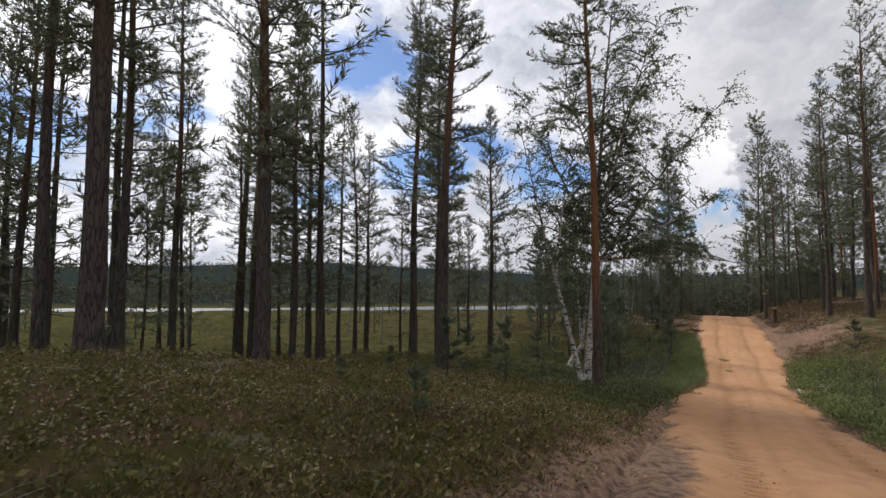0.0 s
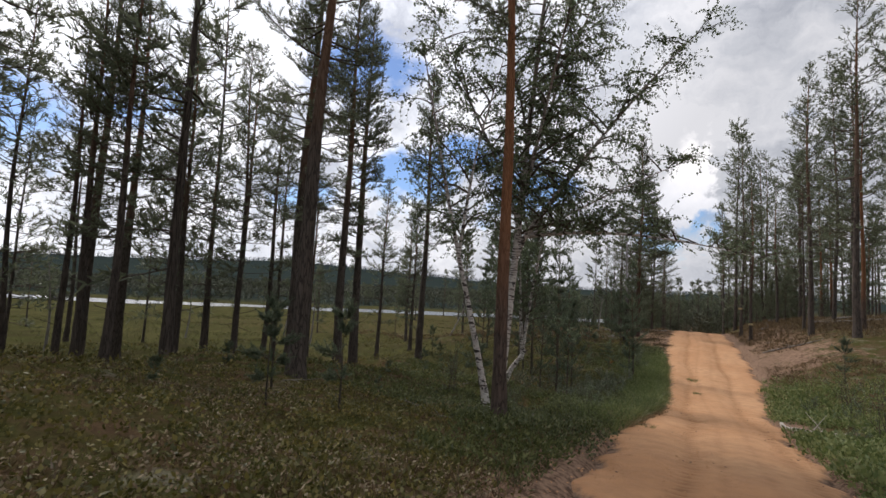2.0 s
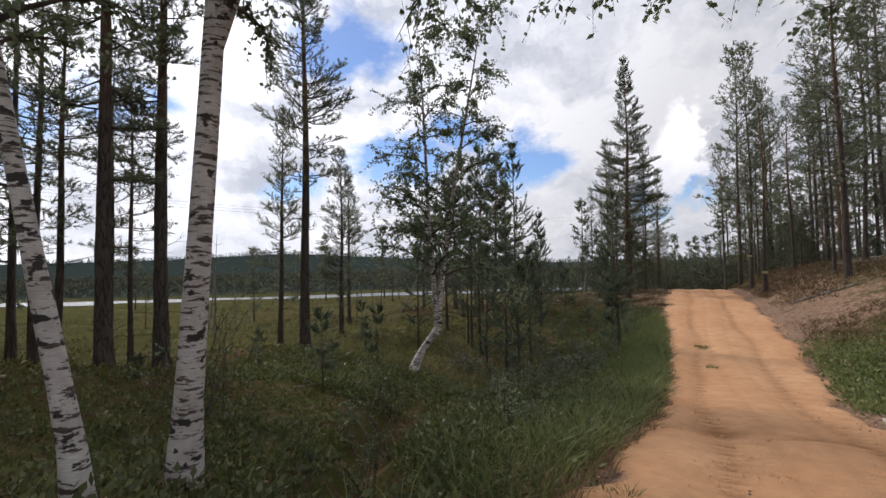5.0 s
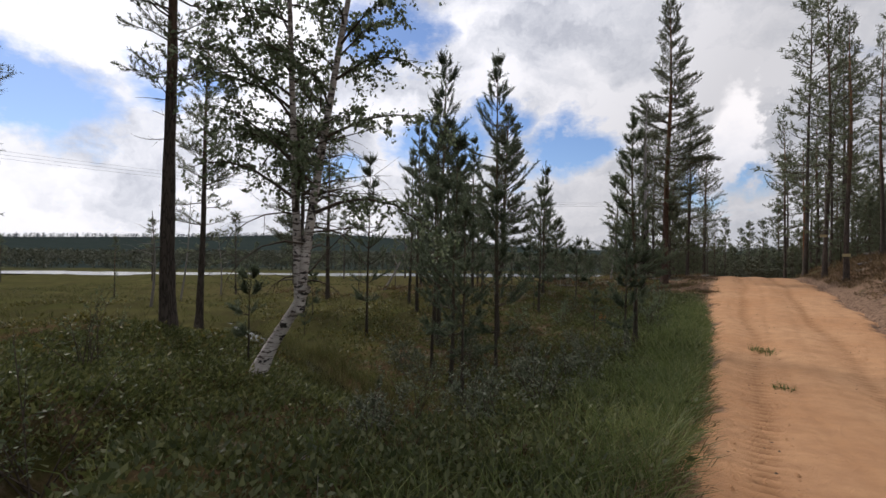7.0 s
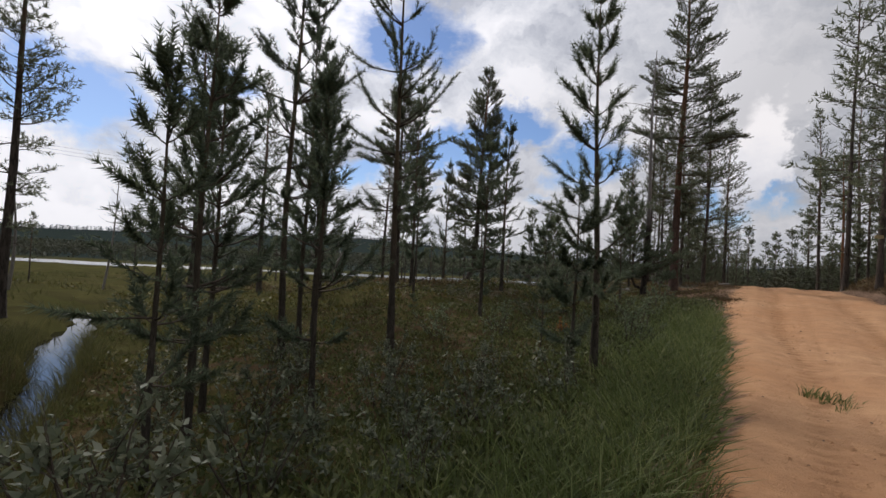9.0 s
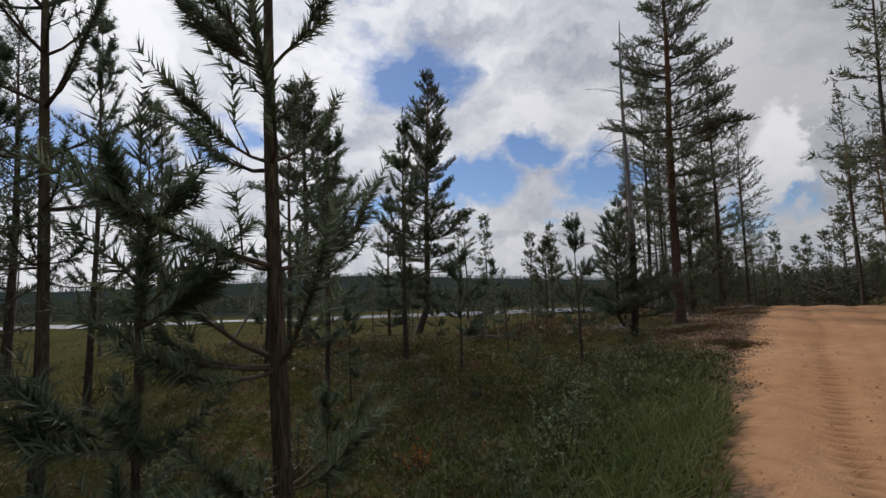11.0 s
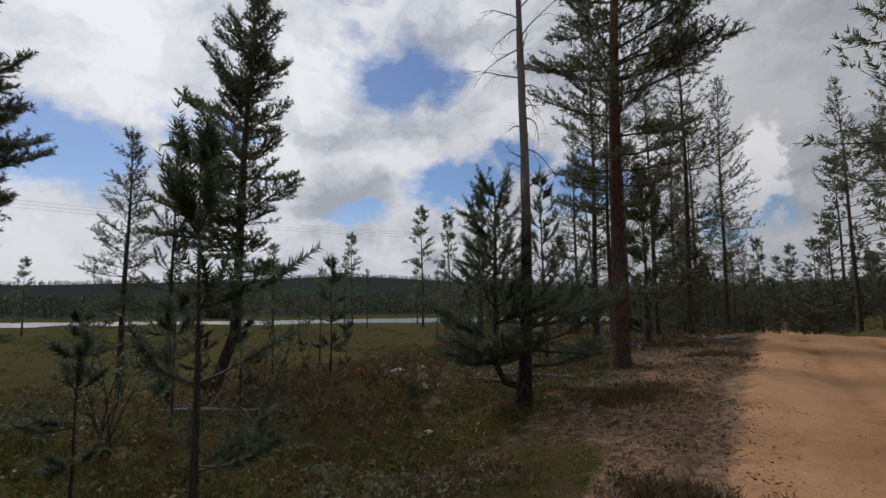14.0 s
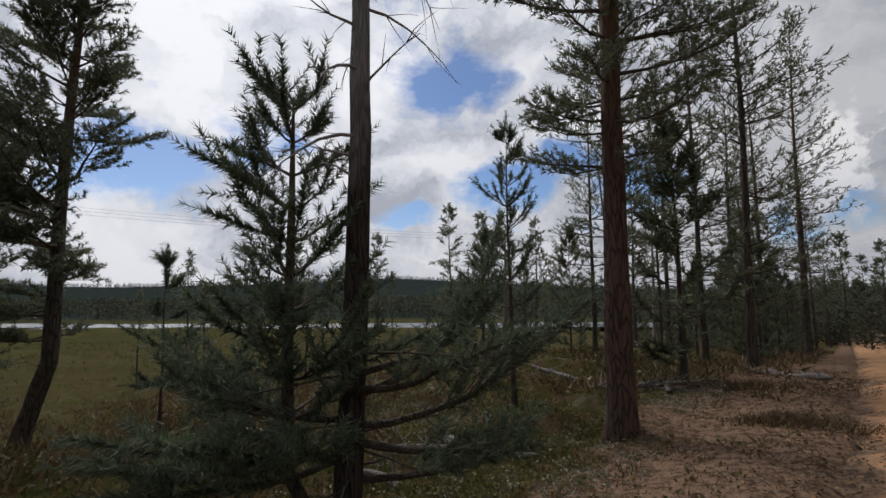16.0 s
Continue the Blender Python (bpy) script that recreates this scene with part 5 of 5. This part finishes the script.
sap_a, sap_b = pine(1.9, 0.04, 0.3, 0.42, 801, 0.9, young=True, dead_low=0.8, dense=0.5), pine(1.0, 0.028, 0.22, 0.3, 802, 0.9, young=True, dead_low=0.5, dense=0.5)
spread_copies(sap_a, [(-3.97, 9.6), (-4.5, 8.8), (-5.6, 9.9), (-7.2, 17.6), (-3.2, 28.9), (-7.5, 34.8), (-6.4, 36.4), (-9.6, 36.5), (-5.9, 31.6), (-4.9, 35.0), (-7.7, 38.1), (-10.2, 42.8), (-12.9, 43.5), (-7.2, 21.4),
              (-9.3, 38.3), (-12.4, 27.6), (-11.1, 26.1), (-5.0, 16.9), (5.5, 27.5)], "thin pine sapling with sparse shoots", "sapling", "pine saplings", (0.6, 1.3))
spread_copies(sap_b, [(-3.0, 4.6), (-4.9, 5.4), (-6.2, 8.4), (-2.9, 14.4), (-5.3, 12.4), (-8.1, 11.0), (-5.1, 39.3), (-7.6, 42.2), (-6.7, 29.9), (-4.1, 32.5), (-7.0, 15.3)],
              "knee-high pine sapling in the heath", "sapling", "small pine saplings", (0.45, 0.8))


# ---- dead wood lying about ----
PALE_WOOD = dead_wood("bleached_dead_wood", (0.30, 0.26, 0.22), (0.62, 0.57, 0.50))


def log(a, b, r0, r1, seed, name="fallen_log", stubs=4, mat=GREY_WOOD):
    """A weathered stem lying on the ground between two places: log > stem, each stub."""
    rng = np.random.default_rng(seed)
    A, B = np.array([*a, float(land(*a))]), np.array([*b, float(land(*b))])
    ob = new(name)
    mid = (A + B) / 2
    ob.location = mid
    s = np.linspace(0, 1, 9)
    rad = r0 + (r1 - r0) * s
    line = A + (B - A) * s[:, None] - mid
    line[:, 2] += rad * 0.85
    line[:, :2] += np.cumsum(rng.normal(0, r0 * 0.7, (9, 2)), 0)
    line[:, 2] += 0.4 * r0 * np.sin(np.linspace(0, 5, 9) + seed)
    stem = Shape()
    rad = rad * rng.uniform(0.75, 1.15, 9)
    rad[0], rad[-1] = rad[0] * 0.5, rad[-1] * 0.3
    stem.tube(line, rad, 9, 0.13, rng)
    part("stem", stem.mesh("stem", mat), ob)
    for _ in range(stubs):
        i = int(rng.integers(1, 8))
        st = Shape()
        st.tube(limb(line[i], rng.uniform(0, 6.28), rng.uniform(0.1, 1.0), rng.uniform(0.15, 0.6), rng.uniform(-0.6, 0.6), rng, 4), np.linspace(rad[i] * 0.35, 0.004, 4), 5)
        part("stub", st.mesh("stub", mat), ob)
    return ob


for i, (a, b, r0, r1, stubs) in enumerate((((2.5, 20.1), (2.75, 18.5), 0.065, 0.045, 2), ((2.6, 19.2), (3.7, 18.8), 0.055, 0.03, 3), ((2.85, 18.5), (3.9, 19.6), 0.045, 0.03, 2),
                                     ((4.6, 44.0), (12.0, 46.5), 0.10, 0.06, 3), ((5.4, 41.5), (10.5, 41.0), 0.08, 0.05, 3), ((3.9, 36.0), (6.5, 35.0), 0.05, 0.03, 3),
                                     ((6.0, 50.0), (14.0, 52.0), 0.13, 0.08, 3), ((5.0, 45.6), (11.0, 48.5), 0.12, 0.07, 4), ((7.0, 43.0), (13.0, 43.6), 0.11, 0.07, 4), ((4.4, 38.6), (8.5, 39.4), 0.07, 0.04, 5), ((-4.8, 46.6), (-2.9, 48.4), 0.06, 0.03, 14), ((-3.4, 47.0), (-4.2, 49.2), 0.045, 0.02, 12), ((-4.6, 47.4), (-3.0, 47.2), 0.04, 0.02, 12),
                                     ((-2.3, 49.2), (-1.4, 48.4), 0.07, 0.05, 3), ((-5.3, 42.2), (-4.0, 43.5), 0.05, 0.03, 5), ((-5.6, 40.4), (-6.9, 41.6), 0.05, 0.03, 4),
                                     ((-4.4, 41.6), (-5.2, 41.2), 0.04, 0.03, 3), ((-7.2, 36.6), (-5.9, 37.4), 0.03, 0.02, 4), ((-5.2, 47.5), (-6.8, 48.2), 0.06, 0.03, 8))):
    tagged(log(a, b, r0, r1, 40 + i, stubs=stubs, mat=PALE_WOOD if i < 3 else GREY_WOOD), "bleached broken branch beside the road" if i < 3 else "weathered grey fallen stem with broken stubs", "log", "fallen wood")


def leaning_snag(x, y, h, lean, seed):
    rng = np.random.default_rng(seed)
    ob = new("dead_tree")
    s = np.linspace(0, 1, 10)
    line = np.stack([lean[0] * h * s, lean[1] * h * s + 0.1 * np.sin(4 * s), h * s - 0.1], 1)
    t = Shape()
    t.tube(line, 0.05 * (1 - s) + 0.012, 7, 0.05, rng)
    part("trunk", t.mesh("trunk", GREY_WOOD), ob)
    for i in (4, 5, 6, 7, 8, 8):
        w = Shape()
        dead_limb(w, line[i], rng.uniform(0, 6.28), rng.uniform(0, 0.8), rng.uniform(0.5, 1.2), 0.016, rng, 2)
        part("limb", w.mesh("limb", GREY_WOOD), ob)
    ob.matrix_basis = pose(x, y, float(land(x, y)))
    return tagged(ob, "bare grey dead pine standing on the bog", "dead tree", "dead pines")


for i, (x, y, h, ln) in enumerate(((-28, 31.5, 6.5, (0.10, 0.05)), (-14.7, 34.2, 2.8, (0.29, 0.48)), (-31, 36, 4.5, (-0.05, 0.0)), (-5.6, 50.5, 6.0, (-0.05, 0)), (-6.6, 46.5, 3.2, (0.1, 0)),
                                   (-20, 26, 4, (0.05, 0)), (-6.0, 55, 7, (0.02, 0)), (-26, 22, 3.5, (0.1, 0)), (-23, 14, 4.0, (-0.08, 0)))):
    leaning_snag(x, y, h, ln, 60 + i)


# ---- marker plate on a pine, overhead line ----
def box_mesh(name, size, mat, bevel=0.006):
    bm = bmesh.new()
    bmesh.ops.create_cube(bm, size=1.0)
    bmesh.ops.scale(bm, vec=size, verts=bm.verts)
    bmesh.ops.bevel(bm, geom=bm.edges[:], offset=bevel, segments=2, affect="EDGES")
    me = bpy.data.meshes.new(name)
    bm.to_mesh(me)
    bm.free()
    me.materials.append(mat)
    return me


for x, y, up in ((3.70, 45.83, 2.1), (4.0, 42.18, 1.1)):
    sign = new("marker_plate")
    sign.matrix_basis = pose(x - 0.02, y, float(land(x, y)) + up, 0, 0, 8)
    part("plate", box_mesh("plate", (0.28, 0.02, 0.13), plain("faded_yellow_paint", (0.46, 0.38, 0.20))), sign)
    part("nail", box_mesh("nail", (0.02, 0.03, 0.02), plain("rusty_steel", (0.20, 0.09, 0.05)), 0.003), sign)
    tagged(sign, "faded yellow marker plate nailed to a pine", "sign", "marker plates")

wire_mat = plain("wire_metal", (0.16, 0.16, 0.17), 0.5)
for k in range(3):
    w = Shape()
    s = np.linspace(0, 1, 40)
    a, b = np.array([-190.0, 40 + k * 1.2, 26 + 1.1 * k]), np.array([-60.0, 300 + k * 1.2, 26 + 1.1 * k])
    line = a + (b - a) * s[:, None]
    line[:, 2] -= 4 * 5.0 * s * (1 - s)
    w.tube(line, np.full(40, 0.035), 4)
    tagged(new("overhead_cable", w.mesh("overhead_cable", wire_mat)), "thin overhead cable sagging across the bog", "cable", "overhead line")


# ---- pebbles, cones and twigs on the sand ----
def bits(name, label, mat, count, seed, size, flatten):
    """Small lumps lying on the road and its shoulders, joined as loose stuff."""
    rng = np.random.default_rng(seed)
    y = rng.uniform(0, 50, count)
    x = road_l(y) + (road_r(y) - road_l(y)) * rng.uniform(-0.15, 1.0, count) ** 1.0
    z = np.where(away(x, y) < 0, road_z(y) + 0.015, land(x, y))
    r = size * rng.uniform(0.4, 1.4, count)
    shape = Shape()
    t = np.arange(5) * 2 * np.pi / 5
    ring = np.stack([np.cos(t), np.sin(t), np.zeros(5)], 1)
    v = np.concatenate([ring, [[0, 0, flatten]]])[None] * r[:, None, None] * rng.uniform(0.6, 1.2, (count, 6, 1)) + np.stack([x, y, z], 1)[:, None]
    f = np.array([[i, (i + 1) % 5, 5] for i in range(5)])[None] + np.arange(count)[:, None, None] * 6
    shape.add(v, f)
    return tagged(new(name, shape.mesh(name, mat, False)), label, "litter", kind="stuff")


bits("sand_clods", "small clods of dried sand on the road", SAND, 5200, 91, 0.016, 0.8)
x, y, g = scatter(9000, (-5.0, -0.9, 35.5, 50), 93, lambda x, y, u: (away(x, y) > 0.1) & (u < 0.75 * smooth(-5.2, -2.5, x)))
clumps("needle_litter", "brown needle litter and flakes of bark", HEATHER, x, y, g, 4, 0.05, 0.035, 0.012, 0.15, False)
bits("pine_litter", "dark cones and bark flakes on the sand", TWIG, 700, 92, 0.014, 0.6)


x, y, g = scatter(11000, (-2.2, 0.2, 33.5, 49), 94, lambda x, y, u: (u < np.exp(-((x + 1.05) / 0.55) ** 2)) & (patches(x, y, 2.0) > -0.3))
z_top = np.where(away(x, y) < 0, road_z(y) + 0.012, land(x, y) + 0.01)
flakes = Shape()
flakes.leaves(np.stack([x, y, z_top], 1), unit(np.stack([g.normal(0, 1, len(x)), g.normal(0, 0.6, len(x)), g.uniform(0.0, 0.3, len(x))], 1)), g.uniform(0.02, 0.055, len(x)), g.uniform(0.012, 0.026, len(x)), g)
tagged(new("bark_flakes", flakes.mesh("bark_flakes", HEATHER, False)), "brown bark flakes and twig ends on the sandy shoulder", "litter", kind="stuff")


def twig(a, yaw, L, seed):
    rng = np.random.default_rng(seed)
    ob = new("fallen_twig")
    w = Shape()
    dead_limb(w, (0, 0, 0.012), yaw, 0.02, L, 0.008, rng, 3, 0.0)
    part("stick", w.mesh("stick", GREY_WOOD), ob)
    ob.location = (*a, float(land(*a)))
    return tagged(ob, "bare fallen twig lying on the heath", "twig", "fallen twigs")


rt = random.Random(8)
for i in range(46):
    y = rt.uniform(0, 47)
    x = float(road_l(y)) - rt.uniform(0.3, 5.5)
    twig((x, y), rt.uniform(0, 6.28), rt.uniform(0.3, 1.0), 900 + i)


# ---- pale stones at the edge of the bog ----
def stone(x, y, r, seed):
    rng = np.random.default_rng(seed)
    bm = bmesh.new()
    bmesh.ops.create_icosphere(bm, subdivisions=3, radius=r)
    stretch = Vector((rng.uniform(0.9, 1.3), rng.uniform(0.7, 1.0), rng.uniform(0.5, 0.75)))
    for v in bm.verts:
        k = 1 + 0.35 * noise.noise(v.co * (1.6 / r) * 0.5 + Vector((seed, 0, 0))) + 0.08 * noise.noise(v.co * (5 / r) * 0.5)
        v.co = Vector((v.co.x * stretch.x, v.co.y * stretch.y, v.co.z * stretch.z)) * k
    me = bpy.data.meshes.new("stone")
    bm.to_mesh(me)
    bm.free()
    me.polygons.foreach_set("use_smooth", np.ones(len(me.polygons), bool))
    me.materials.append(STONE)
    ob = new("stone", me)
    ob.matrix_basis = pose(x, y, float(land(x, y)) + r * 0.2, 0, 0, seed * 47)
    return tagged(ob, "pale lichen-covered granite stone in the heath", "stone", "stones")


STONE = plain("lichen_granite", (0.42, 0.41, 0.39), 0.9)
for i, (x, y, r) in enumerate(((-7.2, 41.5, 0.17), (-6.9, 41.9, 0.13), (-5.9, 42.6, 0.10), (-4.9, 42.9, 0.09), (-4.5, 38.9, 0.07))):
    stone(x, y, r, i + 1)
